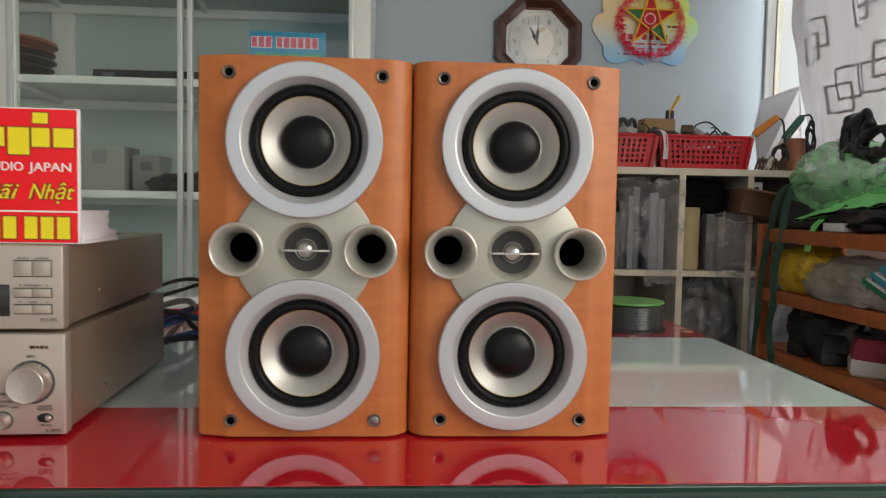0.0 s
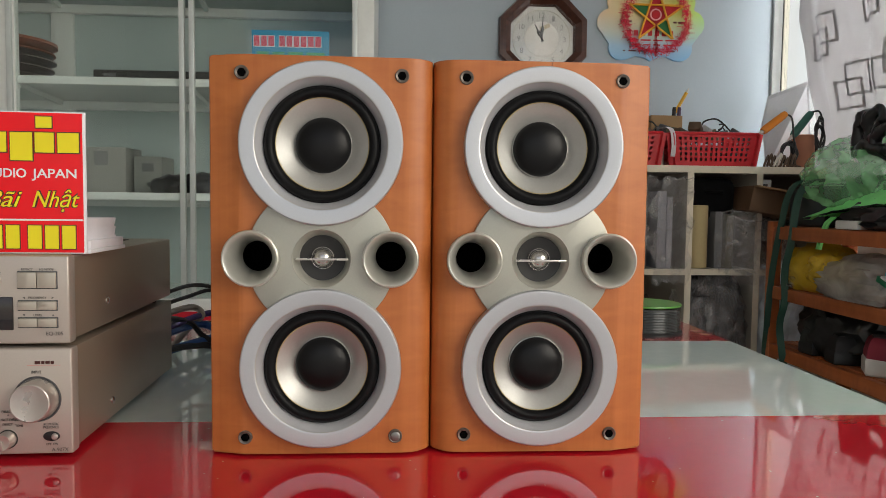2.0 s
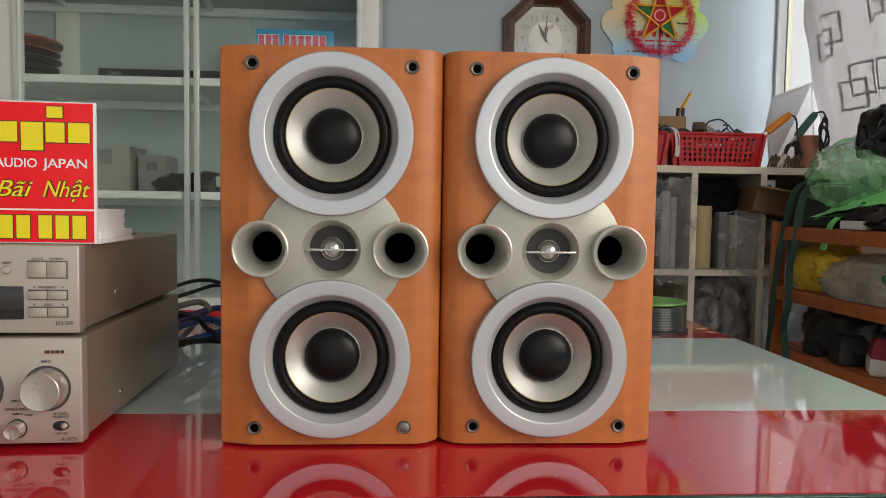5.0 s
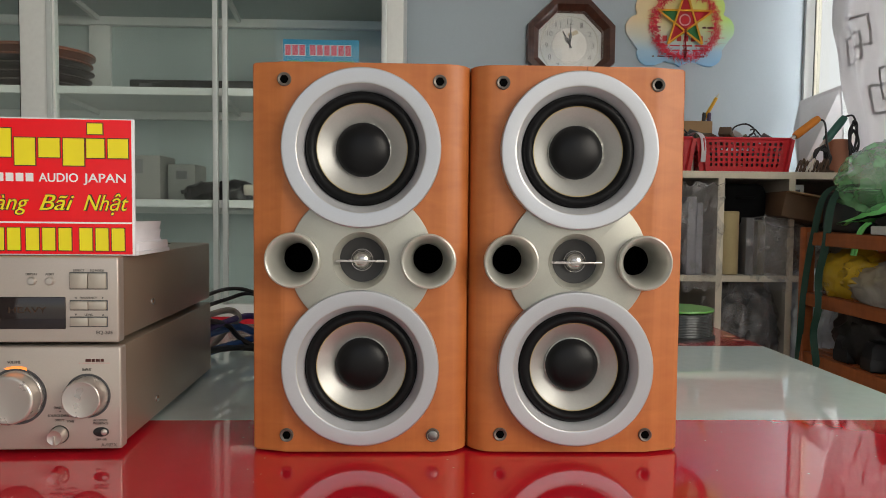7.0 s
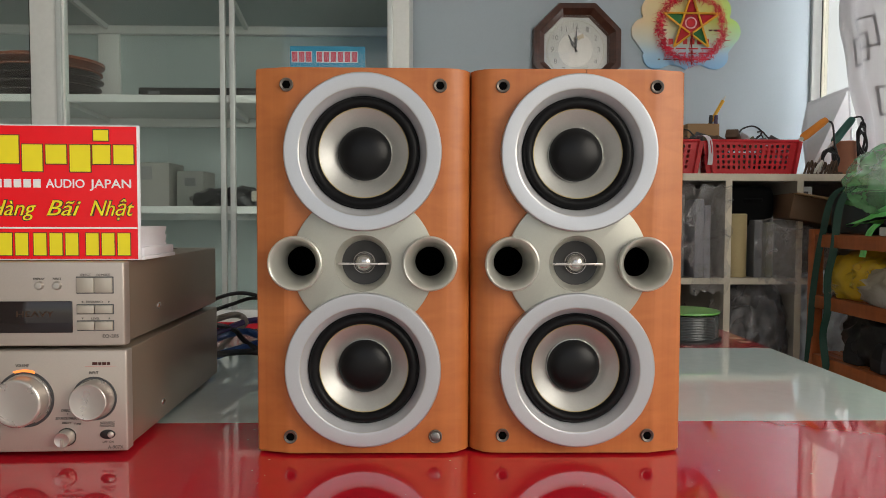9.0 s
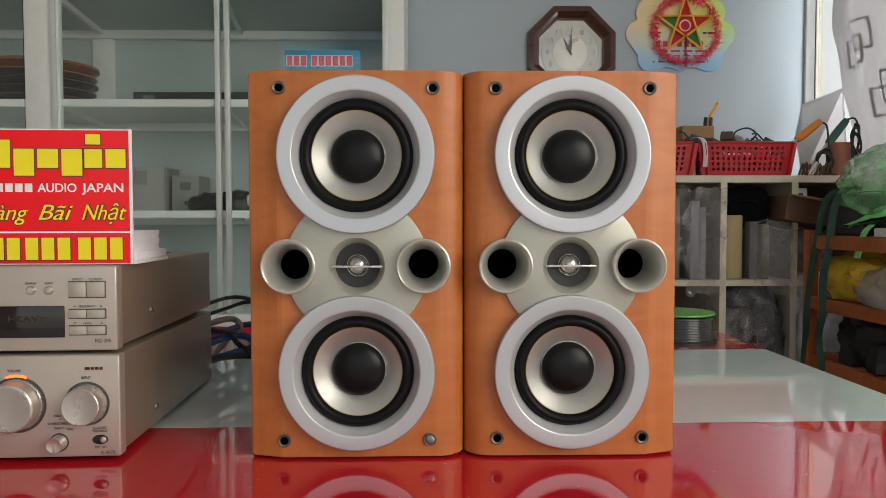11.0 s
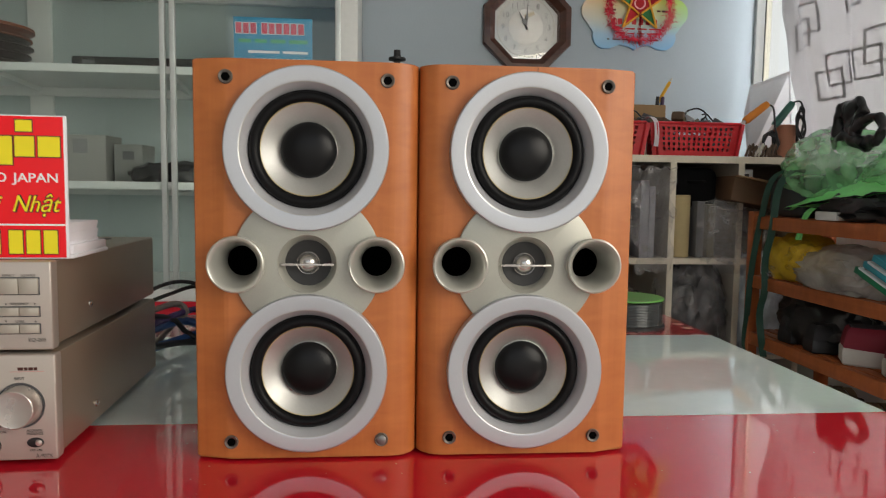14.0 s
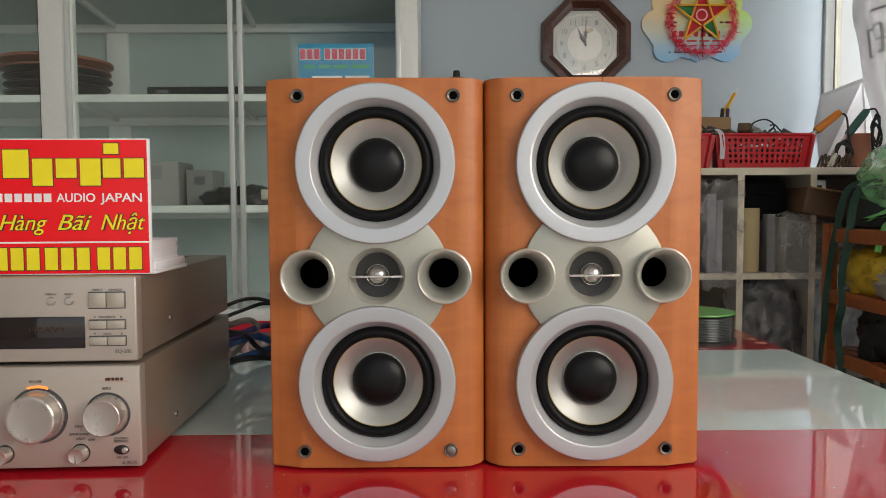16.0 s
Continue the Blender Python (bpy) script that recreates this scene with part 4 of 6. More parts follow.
part("green_top", lathe(B(), [(0, 0.0462), (0.0585, 0.0462), (0.0595, 0.0475), (0.0590, 0.0495), (0, 0.0495)], 48), mat("green_disc", (0.09, 0.30, 0.05), 0.35), sp, "green top disc")

# ---------------- clock ----------------
ck = thing("wall_clock", "octagonal dark wooden wall clock showing eleven", "clock", pose(0.548, Y1, 1.634))
RO = 0.177 / math.cos(math.pi / 8)


def octagon(r, y):
    return [(r * math.cos(math.pi / 8 + i * math.pi / 4), y, r * math.sin(math.pi / 8 + i * math.pi / 4)) for i in range(8)]


bm = B()
rings = [[bm.verts.new(p) for p in octagon(r, y)] for r, y in ((RO, 0.0), (RO, -0.022), (RO * 0.975, -0.034), (RO * 0.86, -0.038), (RO * 0.80, -0.030), (RO * 0.735, -0.018), (RO * 0.725, -0.004))]
for a, c in zip(rings, rings[1:]):
    for i in range(8):
        bm.faces.new((a[i], a[(i + 1) % 8], c[(i + 1) % 8], c[i]))
part("frame", bm, CLOCKWOOD, ck, "bevelled dark wooden frame", angle=12)
bm = B()
bm.faces.new([bm.verts.new(p) for p in octagon(RO * 0.727, -0.006)])
DIAL = mat("silvery_dial", (0.42, 0.42, 0.41), 0.35, 0.2, 0.05, 12)
part("dial", bm, DIAL, ck, "silvery dial", smooth=False)
part("dial_ring", lathe(B(), [(0.118, 0.0065), (0.1165, 0.0078), (0.114, 0.0065)], 64, FRONT), PLATE, ck, "raised ring")
part("dial_centre", lathe(B(), [(0.070, 0.0062), (0.069, 0.0068), (0, 0.0068)], 64, FRONT), mat("dial_centre_disc", (0.55, 0.54, 0.52), 0.5, 0.1), ck)
NUM = mat("grey_numerals", (0.20, 0.20, 0.20), 0.5)
for h in range(1, 13):
    a = math.pi / 2 - h * math.pi / 6
    r = 0.094
    w = 0.013 if h < 10 else 0.023
    lettering("numeral", str(h), 0.030, Matrix.Translation((r * math.cos(a) - w / 2, -0.0075, r * math.sin(a) - 0.0105)), NUM, ck, w)


def hand(name, angle, length, w):
    c, s = math.cos(angle), math.sin(angle)
    f = lambda u, v: (u * c - v * s, u * s + v * c)
    return part(name, outline_prism(B(), [f(-0.012, -w / 3), f(length * 0.15, -w / 2), f(length * 0.42, -w), f(length * 0.55, -w / 3), f(length, -w / 8), f(length, w / 8), f(length * 0.55, w / 3), f(length * 0.42, w), f(length * 0.15, w / 2), f(-0.012, w / 3)], -0.0105, -0.009), mat("grey_hand", (0.10, 0.10, 0.105), 0.4), ck, "grey spade hand", smooth=False)


hand("hour_hand", math.pi / 2 + math.radians(28), 0.064, 0.007)
hand("minute_hand", math.pi / 2 - math.radians(2), 0.092, 0.006)
bars("maker_label", [(0.010, 0.052)], 0.030, 0.046, -0.0075, mat("brassy_label", (0.42, 0.36, 0.26), 0.5), ck, "small brassy label", Matrix.Rotation(radians(-24), 4, "Y"))
bm = B()
bm.faces.new([bm.verts.new(p) for p in octagon(RO * 0.733, -0.0185)])
bm.faces.new([bm.verts.new(p) for p in octagon(RO * 0.733, -0.0165)][::-1])
gl = part("glass", bm, CLEAR, ck, "clear cover glass", smooth=False)
gl.visible_shadow = False

# ---------------- cloud-shaped sign with a tinsel star ----------------
CW, CZ0, CZ1 = 0.432, 1.553, 1.900


def print_gradient():
    """Printed colours of the cloud sign: yellow, green and pink fading into blue."""
    m = mat("cloud_print", (0.7, 0.7, 0.7), 0.4)
    n, l = m.node_tree.nodes, m.node_tree.links
    b = n["Principled BSDF"]
    co = n.new("ShaderNodeTexCoord")
    sep = n.new("ShaderNodeSeparateXYZ")
    l.new(co.outputs["Object"], sep.inputs[0])
    def rng(src, a, c):
        k = n.new("ShaderNodeMapRange")
        k.inputs["From Min"].default_value, k.inputs["From Max"].default_value = a, c
        l.new(src, k.inputs[0])
        return k.outputs[0]
    side = n.new("ShaderNodeValToRGB")
    e = side.color_ramp.elements
    e[0].position, e[0].color = 0.0, (0.88, 0.68, 0.42, 1)
    e[1].position, e[1].color = 1.0, (0.50, 0.80, 0.22, 1)
    x = e.new(0.3)
    x.color = (0.88, 0.78, 0.40, 1)
    x = e.new(0.75)
    x.color = (0.72, 0.80, 0.20, 1)
    l.new(rng(sep.outputs[0], -0.21, 0.21), side.inputs[0])
    low = n.new("ShaderNodeValToRGB")
    e = low.color_ramp.elements
    e[0].position, e[0].color = 0.0, (0.24, 0.52, 0.80, 1)
    e[1].position, e[1].color = 1.0, (0.54, 0.74, 0.82, 1)
    l.new(rng(sep.outputs[2], 0.0, 0.12), low.inputs[0])
    mx = n.new("ShaderNodeMix")
    mx.data_type = "RGBA"
    l.new(rng(sep.outputs[2], 0.06, 0.19), mx.inputs[0])
    l.new(low.outputs[0], mx.inputs[6])
    l.new(side.outputs[0], mx.inputs[7])
    l.new(mx.outputs[2], b.inputs["Base Color"])
    return m


cloud = thing("cloud_shaped_sign", "cloud-shaped printed wall sign in yellow, green and blue", "sign", pose(0.988, Y1, CZ0))
half = []
for cx, cz, r, a0, a1 in ((0.122, 0.052, 0.050, -100, 15), (0.165, 0.150, 0.055, -50, 75), (0.120, 0.235, 0.060, -25, 85), (0.045, 0.290, 0.055, 5, 110)):
    for i in range(9):
        a = math.radians(a0 + (a1 - a0) * i / 8)
        half.append((cx + r * math.cos(a), cz + r * math.sin(a)))
outl = [(0.0, 0.0), (0.02, 0.012), (0.06, 0.020), (0.10, 0.004)] + half
outl = outl + [(-x, z) for x, z in outl[::-1] if x > 0.001]
part("board", outline_prism(B(), outl, -0.014, -0.002), print_gradient(), cloud, "cloud-cut board", smooth=False)
bars("writing_block", [(-0.125, -0.100), (-0.095, -0.080), (0.09, 0.105), (0.11, 0.135)], 0.152, 0.159, -0.0141, DARKPRINT, cloud)
bars("writing_block", [(-0.10 + i * 0.029, -0.082 + i * 0.029) for i in range(7)], 0.100, 0.122, -0.0141, RED, cloud, "red figure bar")
bars("writing_block", [(-0.095, -0.05), (-0.04, 0.0), (0.01, 0.05), (0.06, 0.11)], 0.080, 0.086, -0.0141, RED, cloud)
bars("writing_block", [(-0.08, -0.04), (-0.03, 0.0), (0.01, 0.04), (0.05, 0.10)], 0.062, 0.067, -0.0141, RED, cloud)
bars("writing_block", [(-0.112, -0.104), (-0.090, -0.06), (-0.052, -0.02), (-0.012, 0.02), (0.028, 0.05), (0.058, 0.10)], 0.037, 0.042, -0.0141, DARKPRINT, cloud, "bar of small dark writing")

STZ = 1.733
star = thing("tinsel_star_lantern", "yellow-framed star lantern wreathed in red tinsel", "lantern", pose(1.000, Y1 - 0.018, STZ))
YFRAME = mat("yellow_stick", (0.80, 0.42, 0.02), 0.4)
tip = [(0.118 * math.cos(math.pi / 2 + i * 2 * math.pi / 5), 0.118 * math.sin(math.pi / 2 + i * 2 * math.pi / 5)) for i in range(5)]
for i in range(5):
    a, c = tip[i], tip[(i + 2) % 5]
    part("stick", tube(B(), [(a[0], -0.018 - 0.003 * (i % 2), a[1]), (c[0], -0.018 - 0.003 * ((i + 1) % 2), c[1])], 0.0042, 8, 1), YFRAME, star, "yellow lantern stick")
inner = [(0.046 * math.cos(-math.pi / 2 + i * 2 * math.pi / 5), 0.046 * math.sin(-math.pi / 2 + i * 2 * math.pi / 5)) for i in range(5)]
REDFOIL = mat("red_foil", (0.55, 0.02, 0.03), 0.2, 0.5, 0.2, 40, 0.3, 80)
GREENFOIL = mat("green_foil", (0.04, 0.22, 0.07), 0.2, 0.4, 0.2, 40, 0.3, 80)
part("centre", outline_prism(B(), inner, -0.014, -0.010), REDFOIL, star, "red foil centre", smooth=False)
part("emblem", lathe(B(), [(0.024, 0.0142), (0.021, 0.0152), (0.018, 0.0142)], 32, FRONT), mat("pale_swirl", (0.7, 0.45, 0.45), 0.4), star, "pale ring in the centre")
for i in range(5):
    a = tip[i]
    c, d = sorted(inner, key=lambda q: (q[0] - a[0]) ** 2 + (q[1] - a[1]) ** 2)[:2]
    part("point", outline_prism(B(), [a, c, d], -0.013, -0.009), GREENFOIL if i in (1, 3) else REDFOIL, star, "foil star point", smooth=False)
rt = random.Random(5)
bm = B()
for k in range(1700):
    t_ = rt.random() * 2 * math.pi
    rr = 0.128 + rt.gauss(0, 0.007)
    p = Vector((rr * math.cos(t_), -0.020 + rt.gauss(0, 0.007), rr * math.sin(t_) - 0.020))
    d = Vector((rt.gauss(0, 1), rt.gauss(0, 0.6), rt.gauss(0, 1))).normalized() * rt.uniform(0.014, 0.032)
    w = d.cross(Vector((rt.gauss(0, 1), rt.gauss(0, 1), rt.gauss(0, 1)))).normalized() * 0.0013
    a, c, e, f = (bm.verts.new(q) for q in (p - w, p + w, p + d * 0.6 + w * 0.8, p + d))
    bm.faces.new((a, c, e, f))
tn = part("tinsel", bm, mat("red_tinsel", (0.95, 0.06, 0.12), 0.22, 0.35, 0.2, 40), star, "shiny red tinsel garland", smooth=False)
tagged(tn, kind="stuff")
bm = B()
for k in range(70):
    x = rt.gauss(0, 0.003)
    z = -0.02 - rt.random() * 0.12
    box(bm, x, x + 0.001, -0.024, -0.0235, z - 0.03, z)
part("tassel", bm, REDFOIL, star, "hanging red tassel", smooth=False)

# ---------------- curtain ----------------


def cloth_mat(name, colour, tl=0.3):
    m = bpy.data.materials.new(name)
    m.use_nodes = True
    n, l = m.node_tree.nodes, m.node_tree.links
    b = n["Principled BSDF"]
    b.inputs["Base Color"].default_value = (*colour, 1)
    b.inputs["Roughness"].default_value = 0.85
    co = n.new("ShaderNodeTexCoord")
    wv = n.new("ShaderNodeTexNoise")
    wv.inputs["Scale"].default_value = 300
    l.new(co.outputs["Object"], wv.inputs[0])
    bp = n.new("ShaderNodeBump")
    bp.inputs["Strength"].default_value, bp.inputs["Distance"].default_value = 0.25, 0.001
    l.new(wv.outputs[0], bp.inputs["Height"])
    l.new(bp.outputs[0], b.inputs["Normal"])
    tr = n.new("ShaderNodeBsdfTranslucent")
    tr.inputs[0].default_value = (*colour, 1)
    mx = n.new("ShaderNodeMixShader")
    mx.inputs[0].default_value = tl
    l.new(b.outputs[0], mx.inputs[1])
    l.new(tr.outputs[0], mx.inputs[2])
    l.new(mx.outputs[0], n["Material Output"].inputs[0])
    return m


CLOTH = cloth_mat("pale_curtain_cloth", (0.54, 0.525, 0.535), 0.058)
CLOTHPRINT = cloth_mat("grey_curtain_print", (0.49, 0.48, 0.50), 0.052)


def curtain_at(u, z):
    """The curtain's surface: u runs from its gathered edge towards the counter."""
    y = 2.075 - u - max(0.0, 1.66 - z) * 0.32 * max(0.0, 1 - u / 0.7) + 0.006 * math.sin(z * 23)
    x = 1.490 + 0.018 * math.sin(u * 21 + z * 0.7) * (0.4 + 0.6 * min(1, u * 3)) + 0.008 * math.sin(u * 47 + z * 2.2)
    return Vector((x, y, z))


cur = thing("window_curtain", "pale curtain printed with overlapping grey squares", "curtain", pose(0, 0, 0))
bm = B()
NU, NZ = 110, 40
grid = [[bm.verts.new(curtain_at(1.76 * i / NU, 1.02 + 1.55 * j / NZ)) for j in range(NZ + 1)] for i in range(NU + 1)]
for i in range(NU):
    for j in range(NZ):
        bm.faces.new((grid[i][j], grid[i + 1][j], grid[i + 1][j + 1], grid[i][j + 1]))
part("cloth", bm, CLOTH, cur, "thin pale cloth in soft folds")


def printed_square(u, z, w, h, t_=0.009):
    bm = B()
    for (u0, u1, z0_, z1_) in ((u, u + w, z, z + t_), (u, u + w, z + h - t_, z + h), (u, u + t_ * 1.3, z, z + h), (u + w - t_ * 1.3, u + w, z, z + h)):
        nu, nz = max(1, int((u1 - u0) / 0.012)), max(1, int((z1_ - z0_) / 0.03))
        g = [[bm.verts.new(curtain_at(u0 + (u1 - u0) * i / nu, z0_ + (z1_ - z0_) * j / nz) + Vector((-0.0025, 0, 0))) for j in range(nz + 1)] for i in range(nu + 1)]
        for i in range(nu):
            for j in range(nz):
                bm.faces.new((g[i][j], g[i + 1][j], g[i + 1][j + 1], g[i][j + 1]))
    part("printed_square", bm, CLOTHPRINT, cur)


for u, z in ((0.06, 1.50), (0.20, 1.30), (0.44, 1.34), (0.34, 1.58), (0.62, 1.52), (0.10, 1.74), (0.48, 1.78), (0.70, 1.22), (0.85, 1.40), (0.90, 1.66), (0.80, 1.86)):
    printed_square(u, z, 0.13, 0.105)
    printed_square(u + 0.045, z + 0.045, 0.12, 0.115)

# ---------------- things on the pigeonhole shelf ----------------
ST = PZ[-1][1]


def basket(label, x0, x1, material, y0=1.842, y1=2.06, h=0.116, bands=((0.0, 0.018), (0.029, 0.036), (0.047, 0.054), (0.065, 0.072), (0.083, 0.089), (0.100, 0.112))):
    bk = thing("plastic_basket", label, "basket", pose((x0 + x1) / 2, (y0 + y1) / 2, ST), "baskets on the shelf")
    hx, hy = (x1 - x0) / 2, (y1 - y0) / 2
    part("base", box(B(), -hx * 0.9, hx * 0.9, -hy * 0.9, hy * 0.9, 0.0, 0.004, 0.0015), material, bk)
    k = lambda z: 0.9 + 0.1 * z / h  # walls lean outwards
    loop = [(-hx, -hy), (hx, -hy), (hx, hy), (-hx, hy)]
    bm = B()
    for (ax, ay), (bx, by) in zip(loop, loop[1:] + loop[:1]):
        dx, dy = bx - ax, by - ay
        n_ = max(6, int(math.hypot(dx, dy) / 0.0190))
        for i in range(n_ + 1):
            t_ = i / n_
            p = lambda z: (((ax + dx * t_) * k(z)), ((ay + dy * t_) * k(z)), z)
            wide = 0.018 if i in (0, n_) else 0.0046
            q0, q1 = Vector(p(0.002)), Vector(p(h - 0.004))
            u = Vector((dx, dy, 0)).normalized() * wide
            nr = Vector((dy, -dx, 0)).normalized() * 0.0012
            vs = [bm.verts.new(v) for v in (q0 - u + nr, q0 + u + nr, q1 + u + nr, q1 - u + nr, q0 - u - nr, q0 + u - nr, q1 + u - nr, q1 - u - nr)]
            for f in ((0, 1, 2, 3), (5, 4, 7, 6), (1, 5, 6, 2), (4, 0, 3, 7)):
                bm.faces.new([vs[j] for j in f])
        for j, (za, zb) in enumerate(bands):
            c0, c1 = Vector((ax, ay, 0)), Vector((bx, by, 0))
            nr = Vector((dy, -dx, 0)).normalized() * 0.0014
            vs = []
            for off in (nr, -nr):
                vs += [bm.verts.new(c0 * k(za) + off + Vector((0, 0, za))), bm.verts.new(c1 * k(za) + off + Vector((0, 0, za))), bm.verts.new(c1 * k(zb) + off + Vector((0, 0, zb))), bm.verts.new(c0 * k(zb) + off + Vector((0, 0, zb)))]
            for f in ((0, 1, 2, 3), (5, 4, 7, 6), (3, 2, 6, 7), (4, 5, 1, 0)):
                bm.faces.new([vs[i] for i in f])
    part("lattice", bm, material, bk, "pierced lattice walls", smooth=False)
    rim = [(-hx, -hy), (hx, -hy), (hx, hy), (-hx, hy)]
    bm = B()
    for (ax, ay), (bx, by) in zip(rim, rim[1:] + rim[:1]):
        tube(bm, [(ax, ay, h - 0.003), (bx, by, h - 0.003)], 0.0055, 8, 1)
    part("rim", bm, material, bk, "rolled rim")
    return bk


basket("turquoise pierced plastic basket full of small parts", 0.205, 0.502, TEAL, bands=((0.0, 0.014), (0.094, 0.112)))
basket("red pierced plastic basket full of cables", 0.552, 0.884, RED)
basket("bright red pierced plastic basket heaped with adapters", 0.918, 1.226, RED)
rb = random.Random(11)
ODDS = [BLACK, DARKGREY, mat("brown_oddment", (0.10, 0.06, 0.035), 0.6), CREAM, mat("olive_oddment", (0.12, 0.11, 0.06), 0.6), mat("silver_oddment", (0.5, 0.5, 0.5), 0.3, 0.7)]


def adapter(x, y, z, s, material, label="small dark power adapter in a basket"):
    """A rounded block with a collar and a stub of cord."""
    a = thing("power_adapter", label, "adapter", pose(x, y, z, rb.uniform(-40, 40), rb.uniform(-40, 40), rb.uniform(0, 180)), "oddments in the baskets")
    part("block", box(B(), -s, s, -s * 0.6, s * 0.6, -s * 0.45, s * 0.45, s * 0.14), material, a)
    part("cord", tube(B(), [(s, 0, 0), (s * 1.5, 0.003, 0.004), (s * 2.0, s * 0.5, s * 0.3), (s * 2.1, s * 1.2, 0.0)], 0.0028, 6, 4), BLACK, a)
    return a


for x0_, x1_, n_ in ((0.225, 0.485, 9), (0.575, 0.865, 11), (0.94, 1.205, 10)):
    for i in range(n_):
        adapter(x0_ + (x1_ - x0_) * (i + 0.5) / n_ + rb.uniform(-0.01, 0.01), 1.90 + rb.uniform(0, 0.11), ST + 0.102 + rb.uniform(0, 0.034), rb.uniform(0.022, 0.036), rb.choice(ODDS))
        adapter(x0_ + (x1_ - x0_) * (i + 0.5) / n_, 1.965, ST + 0.058, 0.034, ODDS[(i * 2) % 3])
        if i % 2:
            adapter(x0_ + (x1_ - x0_) * (i + 0.5) / n_, 1.89 + rb.uniform(0, 0.11), ST + 0.045, rb.uniform(0.025, 0.035), rb.choice(ODDS[:3]))


def coil(label, pts, r=0.003, m_=CBLACK, name="cable_coil"):
    return single(name, tube(B(), pts, r, 7, 7), m_, label, "cable", group="loose cables on the shelf")


coil("black cable looping up out of the red basket", [(1.02, 1.95, 1.235), (1.06, 1.95, 1.25), (1.08, 1.95, 1.275), (1.12, 1.95, 1.285), (1.15, 1.95, 1.265), (1.13, 1.95, 1.24), (1.09, 1.94, 1.235), (1.04, 1.94, 1.24)])
coil("thick black cable loop standing in the basket", [(0.79, 1.95, 1.20), (0.785, 1.95, 1.26), (0.80, 1.95, 1.285), (0.82, 1.95, 1.27), (0.815, 1.95, 1.20)], 0.009)
coil("thick black cable loop in the red basket", [(0.82, 1.96, 1.20), (0.83, 1.96, 1.275), (0.85, 1.96, 1.28), (0.86, 1.96, 1.20)], 0.008)
cb = thing("cardboard_box", "small open cardboard box holding pens", "box", pose(0.990, 2.12, ST))
CARD = mat("brown_cardboard", (0.34, 0.21, 0.10), 0.75, 0, 0.12, 20, 0.1, 200)
for a in ((-0.06, 0.06, -0.04, -0.037), (-0.06, 0.06, 0.037, 0.04), (-0.06, -0.057, -0.037, 0.037), (0.057, 0.06, -0.037, 0.037)):
    part("side", box(B(), *a, 0.0, 0.203), CARD, cb, smooth=False)
part("bottom", box(B(), -0.057, 0.057, -0.037, 0.037, 0.0, 0.003), CARD, cb, smooth=False)
pc = thing("yellow_pencil", "yellow pencil standing in a cardboard box", "pencil", pose(0.975, 2.11, ST + 0.115, 0, 29, 0))
part("shaft", cyl(B(), (0, 0, -0.06), (0, 0, 0.205), 0.0065, n=6), YFRAME, pc)
part("tip", cyl(B(), (0, 0, 0.205), (0, 0, 0.225), 0.0062, 0.001, 6), CREAM, pc)
for x, c in ((1.020, BLACK), (1.040, mat("purple_pen", (0.06, 0.03, 0.09), 0.4))):
    p = thing("pen", "dark pen standing beside the pencil", "pen", pose(x, 2.10, ST + 0.132, 0, 3, 0), "pens in the box")
    part("barrel", cyl(B(), (0, 0, -0.11), (0, 0, 0.10), 0.007, n=12), c, p)
    part("cap", cyl(B(), (0, 0, 0.06), (0, 0, 0.105), 0.008, 0.006, 12), c, p)
tag = thing("pale_tag_strip", "pale lilac plastic strip hanging over the red basket", "strip", pose(0, 0, 0))
part("band", ribbon(B(), [(0.895, 1.90, 1.236, 1, 0.1), (0.905, 1.86, 1.242, 1, 0.1), (0.916, 1.833, 1.225, 1, 0.1), (0.921, 1.829, 1.18, 1, 0.1), (0.919, 1.830, 1.138, 1, 0.1)], 0.017, 0.0015), mat("pale_lilac_strip", (0.62, 0.56, 0.60), 0.4), tag, angle=60)
part("clip", box(B(), 0.886, 0.906, 1.892, 1.912, 1.226, 1.246, 0.003), DARKGREY, tag)
# bottles and rolls
wr = thing("paper_roll", "white paper roll standing on the shelf", "roll", pose(-0.058 + 0.06, 1.95, ST))
part("sheet", lathe(B(), [(0.012, 0.0), (0.037, 0.0), (0.038, 0.002), (0.038, 0.230), (0.036, 0.233), (0.012, 0.233)], 32), WHITEPL, wr)
part("core", lathe(B(), [(0.012, 0.0), (0.012, 0.25), (0.009, 0.25), (0.009, 0.0)], 16), CREAM, wr)
can = thing("spray_can", "dark spray can with a black nozzle", "spray can", pose(0.028, 2.06, ST))
part("body", lathe(B(), [(0, 0), (0.034, 0), (0.035, 0.004), (0.035, 0.25), (0.033, 0.262), (0.022, 0.275), (0.02, 0.28)], 32), mat("dark_can", (0.045, 0.03, 0.02), 0.25, 0.3, 0.3, 30), can, "dark printed can")
part("label_band", lathe(B(), [(0.0354, 0.13), (0.0356, 0.132), (0.0356, 0.20), (0.0354, 0.202)], 32), mat("orange_label", (0.50, 0.16, 0.04), 0.35, 0, 0.5, 50), can, "orange and cream label")
part("nozzle", lathe(B(), [(0.020, 0.28), (0.019, 0.305), (0.012, 0.31), (0.012, 0.334), (0.031, 0.337), (0.031, 0.346), (0.013, 0.350), (0.012, 0.373), (0, 0.374)], 20), BLACK, can, "black nozzle")
gl_ = thing("glue_bottle", "white squeeze bottle with a pointed nozzle", "bottle", pose(0.080, 1.92, ST))
part("body", lathe(B(), [(0, 0), (0.036, 0), (0.038, 0.005), (0.038, 0.125), (0.030, 0.142), (0.014, 0.15)], 28), WHITEPL, gl_)
